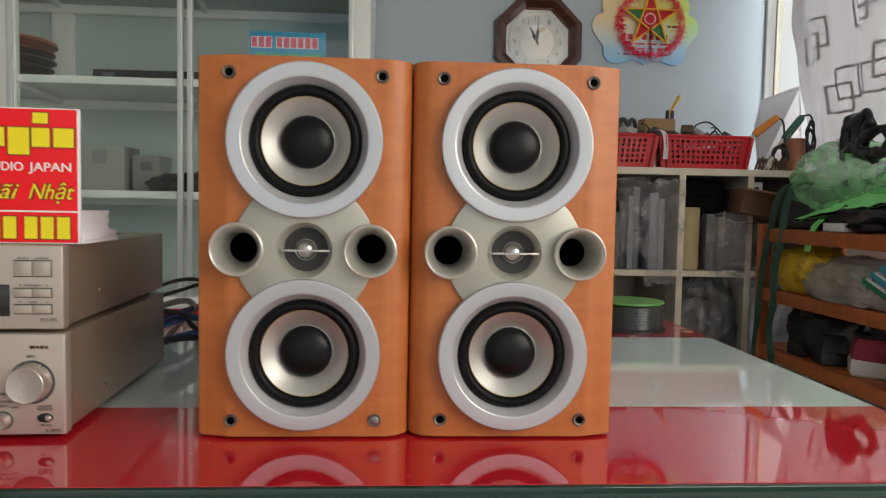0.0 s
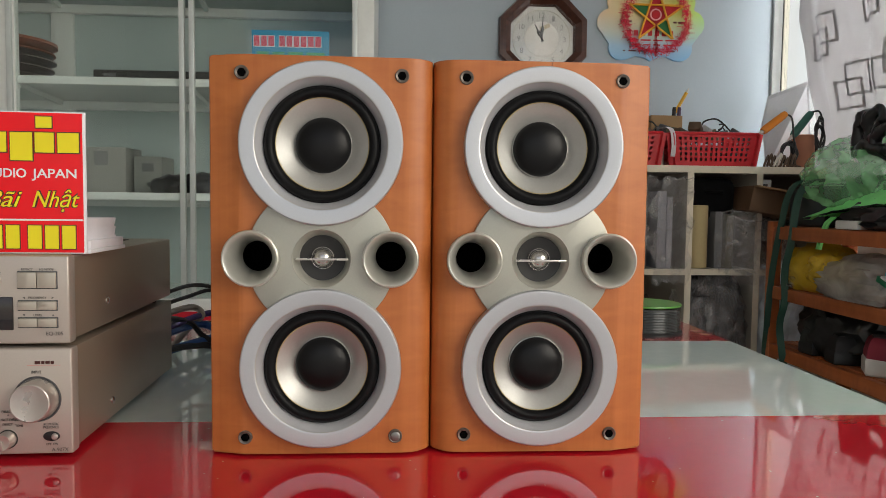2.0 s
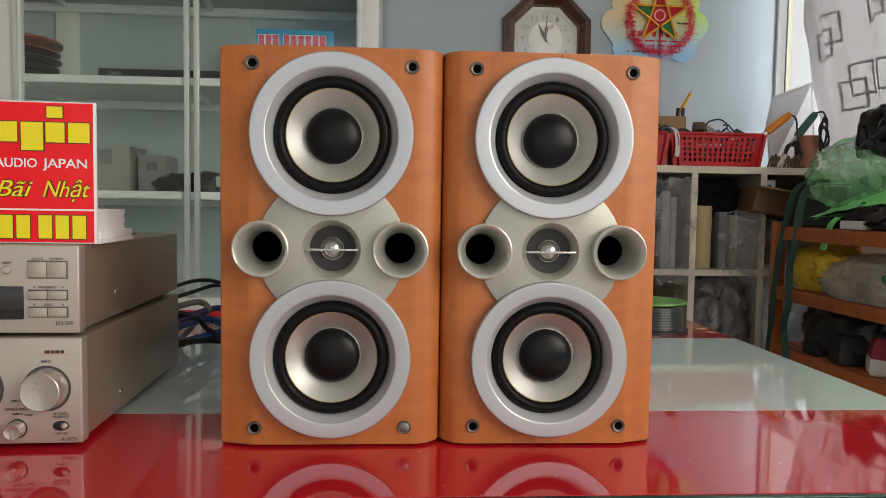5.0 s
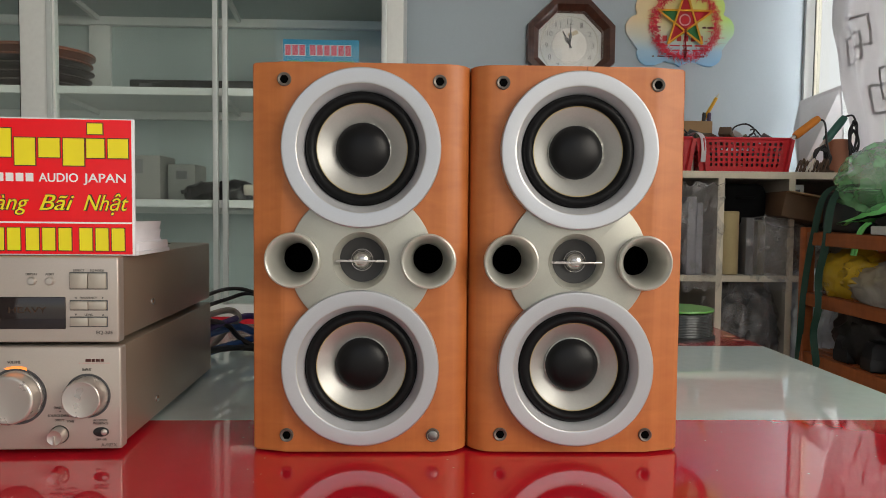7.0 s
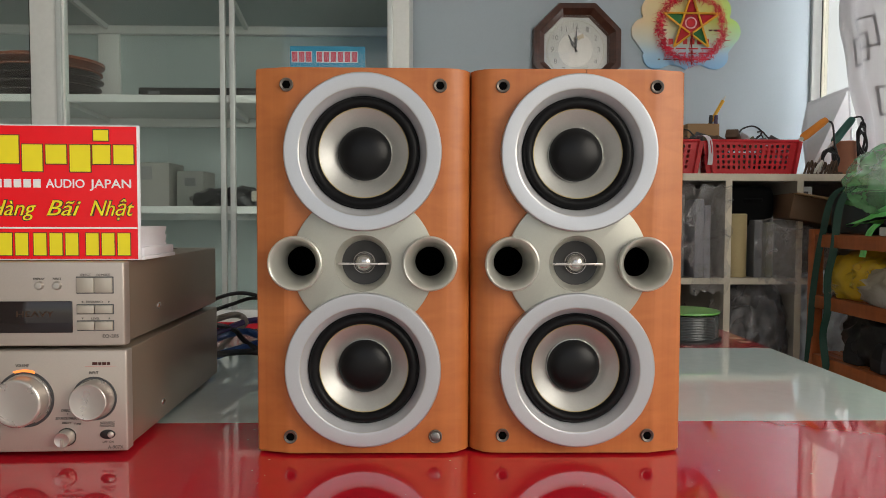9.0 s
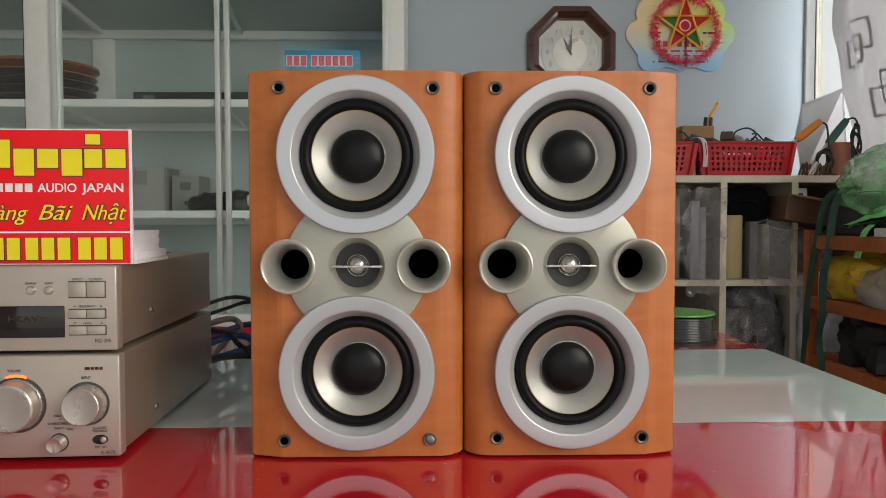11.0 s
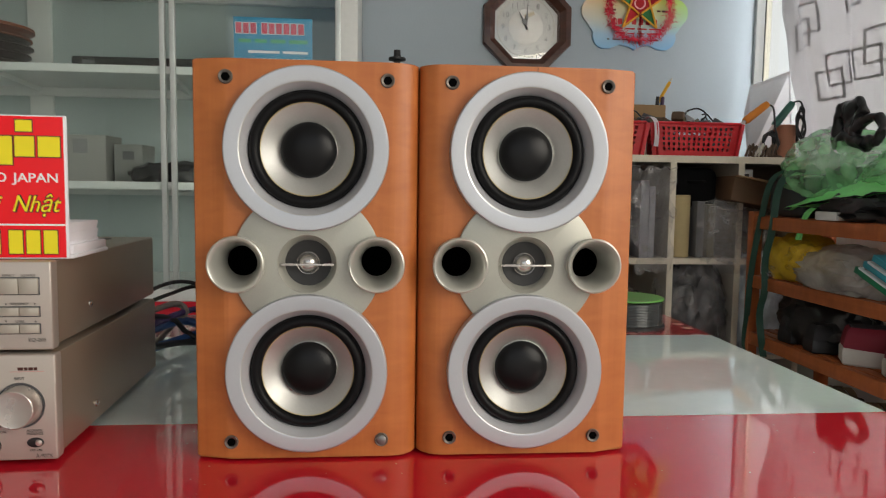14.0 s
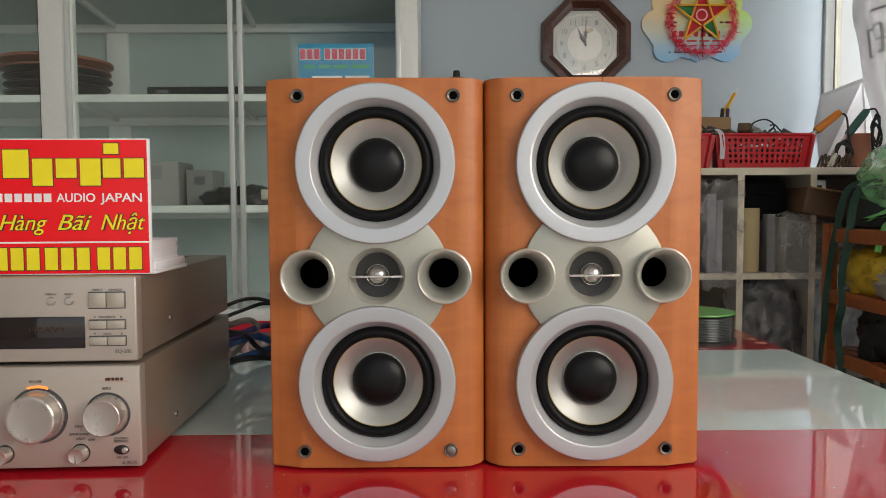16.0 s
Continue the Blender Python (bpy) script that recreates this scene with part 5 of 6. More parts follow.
part("nozzle", lathe(B(), [(0.014, 0.15), (0.013, 0.165), (0.009, 0.172), (0.002, 0.225), (0, 0.226)], 20), WHITEPL, gl_)
pk = thing("foil_packet", "brown and silver foil packet leaning in the basket", "packet", pose(0.225, 2.00, ST + 0.10, 0, -14, 0))
bm = B()
n_ = 10
for side in (-1, 1):
    g = [[bm.verts.new((-0.055 + 0.11 * i / n_, side * 0.016 * math.sin(math.pi * i / n_) * math.sin(math.pi * j / n_) ** 0.5 + 0.003 * noise.noise((i * 0.7, j * 0.7, side)), 0.165 * j / n_)) for j in range(n_ + 1)] for i in range(n_ + 1)]
    for i in range(n_):
        for j in range(n_):
            bm.faces.new((g[i][j], g[i + 1][j], g[i + 1][j + 1], g[i][j + 1]))
bmesh.ops.remove_doubles(bm, verts=bm.verts, dist=0.0005)
part("pouch", bm, mat("brown_packet", (0.22, 0.13, 0.06), 0.3, 0.3, 0.4, 30), pk, "crinkled brown pouch")
part("seal", box(B(), -0.056, 0.056, -0.0015, 0.0015, 0.163, 0.185), mat("red_seal", (0.42, 0.06, 0.04), 0.4), pk, "red top seal", smooth=False)
for x, c, r, h in ((0.145, BLACK, 0.028, 0.10), (0.175, ODDS[2], 0.02, 0.07), (0.53, ODDS[2], 0.022, 0.06), (0.895, CREAM, 0.018, 0.08)):
    jar = thing("small_jar", "small dark jar standing between the baskets", "jar", pose(x, 1.90, ST))
    part("body", lathe(B(), [(0, 0), (r, 0), (r, h * 0.75), (r * 0.8, h * 0.82), (r * 0.8, h)], 20), c, jar)
    part("lid", lathe(B(), [(r * 0.85, h * 0.8), (r * 0.85, h), (r * 0.8, h * 1.02), (0, h * 1.02)], 20), BLACK, jar)
# soldering irons, pot and sheet at the window end
TERRA = mat("terracotta", (0.40, 0.16, 0.09), 0.7, 0, 0.15, 20, 0.1, 150)
pot = thing("terracotta_cup", "plain terracotta cup on the shelf", "cup", pose(1.440, 1.93, ST))
part("body", lathe(B(), [(0, 0), (0.037, 0), (0.040, 0.004), (0.041, 0.120), (0.038, 0.122), (0.036, 0.006), (0, 0.006)], 32), TERRA, pot)


def iron(label, m, c):
    it = thing("soldering_iron", label, "soldering iron", m, "soldering irons")
    part("handle", lathe(B(), [(0, 0), (0.012, 0.0), (0.0145, 0.01), (0.0135, 0.09), (0.011, 0.105), (0.0, 0.107)], 20), c, it, "plastic handle")
    part("barrel", lathe(B(), [(0.007, 0.0), (0.006, -0.07), (0.002, -0.10), (0, -0.10)], 14), KNOB, it, "metal barrel")
    return it


iron("soldering iron with an orange handle", pose(1.272, 1.90, 1.238, 0, 52, 0), mat("orange_handle", (0.75, 0.24, 0.015), 0.4))
iron("soldering iron with a dark green handle", pose(1.384, 1.90, 1.225, 0, 38, 0), mat("green_handle", (0.03, 0.13, 0.10), 0.4))
coil("black cord hanging from the orange handle", [(1.355, 1.90, 1.300), (1.372, 1.89, 1.285), (1.378, 1.885, 1.22), (1.385, 1.88, 1.17), (1.36, 1.88, 1.125), (1.335, 1.885, 1.113)], 0.0035)
bl = []
for i in range(44):
    a = i * 0.9
    bl.append((1.362 + 0.022 * math.cos(a) + 0.008 * math.sin(i), 1.885 + 0.008 * math.sin(i * 1.7), 1.165 + 0.040 * math.sin(a) - 0.0004 * i))
coil("bundled black cord below the orange iron", bl, 0.0032, CBLACK)
bl = [(1.448, 1.90, 1.309), (1.470, 1.89, 1.312)]
for i in range(40):
    a = 1.2 + i * 0.85
    bl.append((1.466 + 0.013 * math.cos(a) + 0.004 * math.sin(i * 2.1), 1.872 + 0.006 * math.sin(i * 1.3), 1.240 + (0.052 - 0.008 * math.sin(i * 0.7)) * math.sin(a) - 0.0008 * i))
coil("tied bundle of black cord over the cup", bl, 0.0034, CBLACK)
SHEET = mat("pale_grey_board", (0.66, 0.66, 0.68), 0.6, 0, 0.06, 8)
bm = B()
quad = [(1.375, 2.06, ST + 0.001), (1.430, 2.215, 1.300), (1.458, 2.225, 1.415), (1.522, 2.05, 1.448), (1.500, 1.965, ST + 0.001)]
a = [bm.verts.new(p) for p in quad]
c = [bm.verts.new((p[0] + 0.003, p[1] + 0.004, p[2])) for p in quad]
bm.faces.new(a)
bm.faces.new(c[::-1])
for i in range(5):
    bm.faces.new((a[i], c[i], c[(i + 1) % 5], a[(i + 1) % 5]))
single("leaning_board", bm, SHEET, "pale grey sheet leaning against the window frame", "board", smooth=False)
for i in range(9):
    x = 1.26 + i * 0.012
    single("wire_scrap", tube(B(), [(x, 1.86, ST + 0.004), (x + 0.02, 1.87, ST + 0.03 + 0.02 * rb.random()), (x + 0.03, 1.88, ST + 0.012), (x + 0.045, 1.87, ST + 0.004)], 0.004, 6, 4), rb.choice([BLACK, ODDS[2], CREAM, ODDS[4]]), "short scrap of wire on the shelf", "wire", group="wire scraps")

# ---------------- plastic bags and other soft things ----------------


def crumple(bm, size, seed, rough=0.18, freq=3.0, sub=4, flat=0.75, pull=0.0):
    """A crumpled closed bag: a ball creased by ridged noise, flattened below; pull draws up a tied neck."""
    g = bmesh.ops.create_icosphere(bm, subdivisions=sub, radius=1.0)
    o = Vector((seed * 7.3, seed * 3.1, seed * 5.7))
    for v in g["verts"]:
        d = v.co.normalized()
        q = d * freq + o
        k = 1 + rough * (1 - 2 * abs(noise.noise(q))) + rough * 0.6 * (0.5 - abs(noise.noise(q * 2.3))) * 2 + rough * 0.4 * noise.noise(q * 5)
        p = d * k
        if pull and d.z > 0.45:
            t_ = (d.z - 0.45) / 0.55
            p.x *= 1 - 0.75 * t_
            p.y *= 1 - 0.75 * t_
            p.z += pull * t_ * t_
        p.z = max(p.z, -flat)
        v.co = Vector((p.x * size[0], p.y * size[1], (p.z + flat) * size[2]))
    return bm


def bag(name, label, loc, size, material, seed, rz=0, group="", **kw):
    th = thing(name, label, "bag", pose(*loc, 0, 0, rz), group)
    part("film", crumple(B(), size, seed, **kw), material, th, angle=60)
    return th


CLEARFILM = film_mat("clear_crumpled_film", (0.44, 0.42, 0.42), 0.50, 0.25, True)
GREYFILM = film_mat("greyish_film", (0.24, 0.22, 0.20), 0.65, 0.30, True)
GREENFILM = film_mat("pale_green_film", (0.30, 0.70, 0.33), 0.55, 0.20, creased=True)
HAZYFILM = film_mat("hazy_grey_film", (0.48, 0.46, 0.435), 0.66, 0.30, creased=True)
LIME = mat("bright_green_plastic", (0.30, 0.95, 0.30), 0.35, 0, 0.15, 14, 0.2, 60)
YELLOWBAG = mat("yellow_plastic_bag", (0.58, 0.38, 0.02), 0.4, 0, 0.25, 14, 0.2, 60)
BLACKBAG = mat("black_plastic_bag", (0.012, 0.012, 0.013), 0.32, 0, 0.2, 14, 0.3, 60)
BLUEWHITE = film_mat("blue_and_white_film", (0.68, 0.76, 0.82), 0.85, 0.3)
R1, R2, R3 = PZ[2][1], PZ[1][1], PZ[0][1]  # shelf tops, from the upper row down
g1 = "bags in the pigeonholes"
# upper row, from the cabinet towards the window
for x, s in ((0.06, 0.05), (0.12, 0.06), (0.18, 0.05)):
    bag("black_bundle", "bundle of black cables in a pigeonhole", (x, 1.93, R1), (s, 0.08, 0.075), BLACKBAG, x * 40, group=g1, rough=0.3, sub=3)
silv = thing("metal_tin", "bright metal tin among the cables", "tin", pose(0.055, 1.88, R1))
part("body", lathe(B(), [(0, 0), (0.02, 0), (0.02, 0.16), (0.018, 0.163), (0, 0.163)], 20), ODDS[5], silv)
tape = thing("tape_roll", "brown packing tape roll standing in a pigeonhole", "tape", pose(0.345, 1.90, R1))
TAPE = mat("ochre_tape", (0.46, 0.27, 0.07), 0.35)
part("roll", lathe(B(), [(0.028, 0), (0.055, 0), (0.055, 0.05), (0.028, 0.05)], 36, closed=True), TAPE, tape)
tape2 = copy_thing(tape, pose(0.347, 1.903, R1 + 0.05))
tape3 = copy_thing(tape, pose(0.344, 1.899, R1 + 0.10))
bag("clear_plastic_bag", "clear crumpled plastic bag in a pigeonhole", (0.42, 1.93, R1), (0.06, 0.08, 0.09), CLEARFILM, 2, group=g1)
bag("clear_plastic_bag", "clear crumpled plastic bag in a pigeonhole", (0.34, 2.03, R1), (0.09, 0.09, 0.14), GREYFILM, 3, group=g1)
bag("clear_plastic_bag", "clear crumpled plastic bag filling a pigeonhole", (0.61, 1.95, R1), (0.10, 0.10, 0.13), GREYFILM, 4, group=g1)
bag("clear_plastic_bag", "clear crumpled plastic bag filling a pigeonhole", (0.63, 1.90, R1), (0.08, 0.06, 0.08), CLEARFILM, 5, group=g1)
GREYBOX = mat("grey_carton", (0.17, 0.17, 0.175), 0.6, 0, 0.15, 14)
LILAC = mat("lilac_grey_card", (0.27, 0.265, 0.30), 0.55, 0, 0.1, 14)
for x0_, x1_, h, m_, y in ((0.752, 0.772, 0.20, GREYBOX, 1.85), (0.774, 0.800, 0.24, ODDS[1], 1.86), (0.802, 0.822, 0.26, LILAC, 1.85), (0.824, 0.850, 0.29, GREYBOX, 1.87), (0.874, 0.905, 0.27, LILAC, 1.835), (0.907, 0.930, 0.25, LILAC, 1.84)):
    bk_ = thing("flat_carton", "flat grey carton standing on edge", "carton", pose((x0_ + x1_) / 2, y, R1), "cartons in the pigeonholes")
    part("case", box(B(), -(x1_ - x0_) / 2, (x1_ - x0_) / 2, 0, 0.25, 0, h, 0.002), m_, bk_)
    part("flap", box(B(), -(x1_ - x0_) / 2 + 0.002, (x1_ - x0_) / 2 - 0.002, -0.0012, -0.0002, h * 0.82, h * 0.97), m_, bk_, smooth=False)


def draped_film(label, x0_, x1_, y, ztop, zbot, material, seed):
    """A sagging sheet of film hung over the front of a pigeonhole."""
    th = thing("plastic_sleeve", label, "bag", pose(0, 0, 0), g1)
    bm = B()
    nx_, nz_ = 14, 22
    g = [[bm.verts.new((x0_ + (x1_ - x0_) * i / nx_ + 0.02 * noise.noise((seed, j * 0.35, 1.0)) , y - 0.012 + 0.018 * noise.noise((i * 0.55, j * 0.3, seed)) - 0.012 * math.sin(math.pi * j / nz_), zbot + (ztop - zbot) * j / nz_ + 0.02 * noise.noise((i * 0.5, seed, 2.0)))) for j in range(nz_ + 1)] for i in range(nx_ + 1)]
    for i in range(nx_):
        for j in range(nz_):
            bm.faces.new((g[i][j], g[i + 1][j], g[i + 1][j + 1], g[i][j + 1]))
    top = [tuple(g[i][nz_].co) for i in range(0, nx_ + 1, 2)]
    part("film", bm, material, th, angle=60)
    part("hem", tube(B(), top, 0.0022, 6, 3), material, th, "rolled film hem")


draped_film("clear sleeve hanging out of a pigeonhole", 0.845, 0.975, 1.815, 1.06, 0.70, CLEARFILM, 3.3)
draped_film("clear sleeve over the cartons", 0.755, 0.865, 1.835, 1.07, 0.80, CLEARFILM, 8.1)
draped_film("clear crumpled sleeve in a pigeonhole", 1.075, 1.21, 1.82, 0.95, 0.74, CLEARFILM, 5.7)
draped_film("clear crumpled sleeve in a pigeonhole", 1.10, 1.27, 1.80, 0.93, 0.71, CLEARFILM, 9.4)
blk = thing("black_case", "black equipment case in a pigeonhole", "case", pose(1.10, 1.90, R1 + 0.17))
SOOT = mat("matt_black_cloth", (0.007, 0.007, 0.0075), 0.9, 0, 0.2, 20, 0.2, 200, spec=0.08)
part("shell", box(B(), -0.085, 0.085, 0, 0.22, 0, 0.15, 0.03, 3), SOOT, blk)
part("handle", tube(B(), [(-0.03, -0.002, 0.10), (-0.02, -0.02, 0.10), (0.02, -0.02, 0.10), (0.03, -0.002, 0.10)], 0.005, 8, 4), SOOT, blk)
part("stand", box(B(), -0.08, 0.08, 0.02, 0.22, -0.17, 0.0), SOOT, blk)
fm = thing("foam_roll", "cream foam roll standing in a pigeonhole", "foam", pose(1.037, 1.85, R1))
part("block", lathe(B(), [(0, 0), (0.034, 0), (0.037, 0.003), (0.037, 0.219), (0.034, 0.222), (0.012, 0.222), (0.011, 0.216), (0, 0.216)], 40, Matrix.Translation((0, 0.038, 0))), mat("cream_foam", (0.50, 0.40, 0.21), 0.8, 0, 0.08, 20, 0.2, 150), fm)
for x, h, m_ in ((1.105, 0.20, GREYBOX), (1.145, 0.19, ODDS[4])):
    bk_ = thing("flat_carton", "flat dull carton standing on edge", "carton", pose(x, 1.86, R1), "cartons in the pigeonholes")
    part("case", box(B(), -0.014, 0.014, 0, 0.2, 0, h, 0.002), m_, bk_)
    part("flap", box(B(), -0.012, 0.012, -0.0012, -0.0002, h * 0.8, h * 0.96), m_, bk_, smooth=False)
cbx = thing("cardboard_carton", "brown cardboard carton jutting from a pigeonhole", "carton", pose(1.255, 1.74, R1 + 0.19, 0, 10, -8))
part("case", box(B(), -0.10, 0.12, 0, 0.30, 0, 0.085, 0.003), mat("dark_cardboard", (0.13, 0.07, 0.035), 0.75, 0, 0.15, 14, 0.1, 150), cbx)
part("flap", box(B(), -0.10, 0.12, -0.045, -0.002, 0.080, 0.084), CARD, cbx, smooth=False)
wb = thing("white_socket_box", "small white socket box on the carton", "socket", pose(1.275, 1.90, R1 + 0.272))
part("shell", box(B(), -0.028, 0.028, -0.02, 0.05, 0, 0.045, 0.005), WHITEPL, wb)
part("socket_slot", box(B(), -0.012, 0.012, -0.0208, -0.0196, 0.016, 0.028), DARKGREY, wb)
bag("clear_plastic_bag", "clear crumpled bag beside the carton", (1.33, 1.95, R1), (0.08, 0.09, 0.11), GREYFILM, 13, group=g1)
# middle row
bag("black_plastic_bag", "black and clear plastic bag stuffed in a pigeonhole", (1.10, 1.93, R2), (0.105, 0.10, 0.17), BLACKBAG, 6, group=g1, rough=0.25)
bag("clear_plastic_bag", "clear crumpled bag over a black one", (1.09, 1.90, R2 + 0.02), (0.11, 0.09, 0.16), CLEARFILM, 7, group=g1, rough=0.25)
bag("clear_plastic_bag", "crumpled clear bag in a dark pigeonhole", (0.86, 1.96, R2), (0.09, 0.09, 0.12), GREYFILM, 8, group=g1)
bag("blue_white_bag", "blue and white packaging in a pigeonhole", (1.345, 1.90, R2), (0.09, 0.10, 0.17), BLUEWHITE, 9, group=g1, rough=0.25)
bag("blue_white_bag", "blue and white packaging in a pigeonhole", (1.335, 1.89, R2 + 0.16), (0.08, 0.08, 0.10), BLUEWHITE, 10, group=g1, rough=0.25)
crt = thing("wooden_crate", "pale wooden crate in the lowest pigeonhole", "crate", pose(1.11, 1.87, R3))
for i in range(4):
    part("board", box(B(), -0.10, 0.10, 0, 0.012, 0.01 + i * 0.062, 0.062 + i * 0.062, 0.002), CARD, crt)
part("case", box(B(), -0.10, 0.10, 0.0125, 0.25, 0.0, 0.25, 0.003), CARD, crt)

# ---------------- things in the glass cabinet ----------------
S1, S2, S0 = 1.355, 0.990, 0.646
card = thing("display_card", "blue shop card standing behind the cabinet glass", "card", pose(-0.378, 1.815, S1 - 0.0005, 4, 0, 0))
part("board", box(B(), -0.125, 0.125, 0, 0.002, 0.0, 0.168, 0.0006), mat("blue_card_print", (0.02, 0.26, 0.46), 0.5, 0, 0.25, 14), card, "blue printed card")
nb = [(-0.118 + i * 0.0232 + (0.012 if i > 2 else 0), -0.100 + i * 0.0232 + (0.012 if i > 2 else 0)) for i in range(9)]
bars("writing_block", [(a - 0.0018, c + 0.0018) for a, c in nb], 0.1152, 0.1518, 0.0, SIGNWHITE, card)
bars("writing_block", nb, 0.117, 0.150, -0.0006, mat("red_card_print", (0.62, 0.05, 0.09), 0.5), card, "red character bar")
bars("writing_block", [(-0.11, -0.07), (-0.06, -0.02), (-0.01, 0.04), (0.05, 0.11)], 0.088, 0.100, 0.0, mat("green_card_print", (0.06, 0.36, 0.16), 0.5), card)
bars("writing_block", [(-0.08, 0.02), (0.03, 0.11)], 0.056, 0.064, 0.0, SIGNWHITE, card)
bars("writing_block", [(-0.075 + i * 0.019, -0.062 + i * 0.019) for i in range(10)], 0.022, 0.040, 0.0, SIGNWHITE, card)
lap = thing("flat_player", "flat dark disc player lying on the shelf", "player", pose(-0.83, 1.90, S1))
part("case", box(B(), -0.215, 0.215, 0, 0.24, 0.006, 0.046, 0.005), mat("dark_player", (0.035, 0.035, 0.033), 0.4, 0.2), lap)
part("window", box(B(), -0.18, -0.14, -0.001, 0.001, 0.022, 0.034), GREYBOX, lap, smooth=False)
part("front_edge", box(B(), -0.212, 0.212, -0.002, 0.0, 0.008, 0.018), DARKGREY, lap)
DISH = mat("dark_brown_dish", (0.06, 0.045, 0.035), 0.35, 0, 0.2, 14)
DISHRIM = mat("terracotta_dish", (0.28, 0.085, 0.035), 0.4, 0, 0.15, 14)
for i in range(5):
    ds = thing("dish", "terracotta-rimmed dish in a stack" if i == 4 else "dark brown dish in a stack", "dish", pose(-1.405 + 0.004 * (i % 3), 2.0, S1 + i * 0.0275), "stack of dishes")
    part("bowl", lathe(B(), [(0, 0.0), (0.10, 0.0), (0.125, 0.012), (0.16 + 0.004 * i, 0.030), (0.163 + 0.004 * i, 0.030), (0.128, 0.008), (0.0, 0.006)], 48), DISHRIM if i == 4 else DISH, ds)
    part("rim", lathe(B(), [(0.158 + 0.004 * i, 0.028), (0.167 + 0.004 * i, 0.030), (0.167 + 0.004 * i, 0.040 if i == 4 else 0.034), (0.158 + 0.004 * i, 0.040 if i == 4 else 0.034)], 48, closed=True), DISHRIM if i >= 3 else DISH, ds)
pl_ = single("metal_ruler", box(B(), -0.09, 0.09, -0.012, 0.012, 0, 0.006, 0.001), ODDS[5], "small metal strip lying on the shelf", "ruler", pose(-1.17, 1.86, S1, 0, 0, -12))
# white cartons coloured down for the dim cabinet; label paled like glass haze
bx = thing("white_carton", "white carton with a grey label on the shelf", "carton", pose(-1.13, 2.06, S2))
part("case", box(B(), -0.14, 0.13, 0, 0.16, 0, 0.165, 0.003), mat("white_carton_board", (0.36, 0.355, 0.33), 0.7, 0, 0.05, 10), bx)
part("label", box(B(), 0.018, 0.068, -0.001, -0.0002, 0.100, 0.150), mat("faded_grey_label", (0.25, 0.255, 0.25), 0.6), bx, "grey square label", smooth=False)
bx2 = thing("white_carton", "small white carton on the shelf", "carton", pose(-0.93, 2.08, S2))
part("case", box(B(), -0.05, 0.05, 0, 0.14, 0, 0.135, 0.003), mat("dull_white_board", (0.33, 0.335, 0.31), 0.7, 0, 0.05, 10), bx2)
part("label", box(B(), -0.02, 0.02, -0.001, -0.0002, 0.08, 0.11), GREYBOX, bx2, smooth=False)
tb = thing("white_tone_arm", "white plastic appliance arm lying on the shelf", "appliance", pose(-0.555, 1.90, S2))
part("bar", box(B(), -0.10, 0.09, -0.018, 0.018, 0.018, 0.056, 0.006, 3), CREAM, tb)
part("end_cap", box(B(), -0.152, -0.102, -0.014, 0.014, 0.020, 0.050, 0.005, 3), CREAM, tb)
part("end_cap", box(B(), 0.092, 0.145, -0.016, 0.016, 0.018, 0.052, 0.005, 3), CREAM, tb)
part("knob", lathe(B(), [(0.012, 0.055), (0.010, 0.066), (0, 0.068)], 16), CREAM, tb)
for x in (-0.08, 0.07):
    part("foot", box(B(), x - 0.012, x + 0.012, -0.015, 0.015, 0.0, 0.0185), DARKGREY, tb)
jg = thing("white_jug", "cream blender jug with a dark lid", "jug", pose(-0.345, 1.93, S2))
part("body", lathe(B(), [(0, 0), (0.040, 0), (0.052, 0.02), (0.050, 0.10), (0.042, 0.125), (0.036, 0.128)], 32), CREAM, jg)
part("lid", lathe(B(), [(0.037, 0.126), (0.034, 0.140), (0.020, 0.144), (0, 0.145)], 28), DARKGREY, jg, "dark lid")
for i in range(7):
    a = math.pi + i * math.pi / 6
    part("rib", box(B(), 0.051 * math.cos(a) - 0.0025, 0.051 * math.cos(a) + 0.0025, 0.051 * math.sin(a) - 0.0025, 0.051 * math.sin(a) + 0.0025, 0.022, 0.10), CREAM, jg)
bw = thing("white_bowl", "pale grey bowl holding a tilted lid", "bowl", pose(-0.262, 1.90, S2))
part("body", lathe(B(), [(0, 0), (0.034, 0), (0.050, 0.030), (0.052, 0.055), (0.049, 0.055), (0.046, 0.030), (0.0, 0.005)], 32), mat("pale_lilac_plastic", (0.50, 0.50, 0.56), 0.35), bw)
ld = single("tilted_lid", lathe(B(), [(0, 0), (0.060, 0), (0.062, 0.004), (0.060, 0.010), (0, 0.012)], 32), CREAM, "cream lid leaning on the bowl", "lid", pose(-0.245, 1.91, S2 + 0.075, 0, 32, 0))
bag("black_bundle", "black bundle of cable on the shelf", (-0.70, 1.93, S2), (0.06, 0.05, 0.035), BLACKBAG, 21, rough=0.35, sub=3)
bag("black_bundle", "black lumpy thing on the lowest glass shelf", (-1.17, 1.88, S0), (0.055, 0.05, 0.055), BLACKBAG, 22, rough=0.3, sub=3)
bag("black_bundle", "black bundle beside the sign on the shelf", (-0.80, 1.96, S2), (0.06, 0.05, 0.03), BLACKBAG, 23, rough=0.4, sub=3)
part("floor_panel", box(B(), CXL + 0.02, CXR - 0.02, CY + 0.031, CB - 0.014, 0.626, 0.6458), CABWHITE, cab, "cabinet floor")

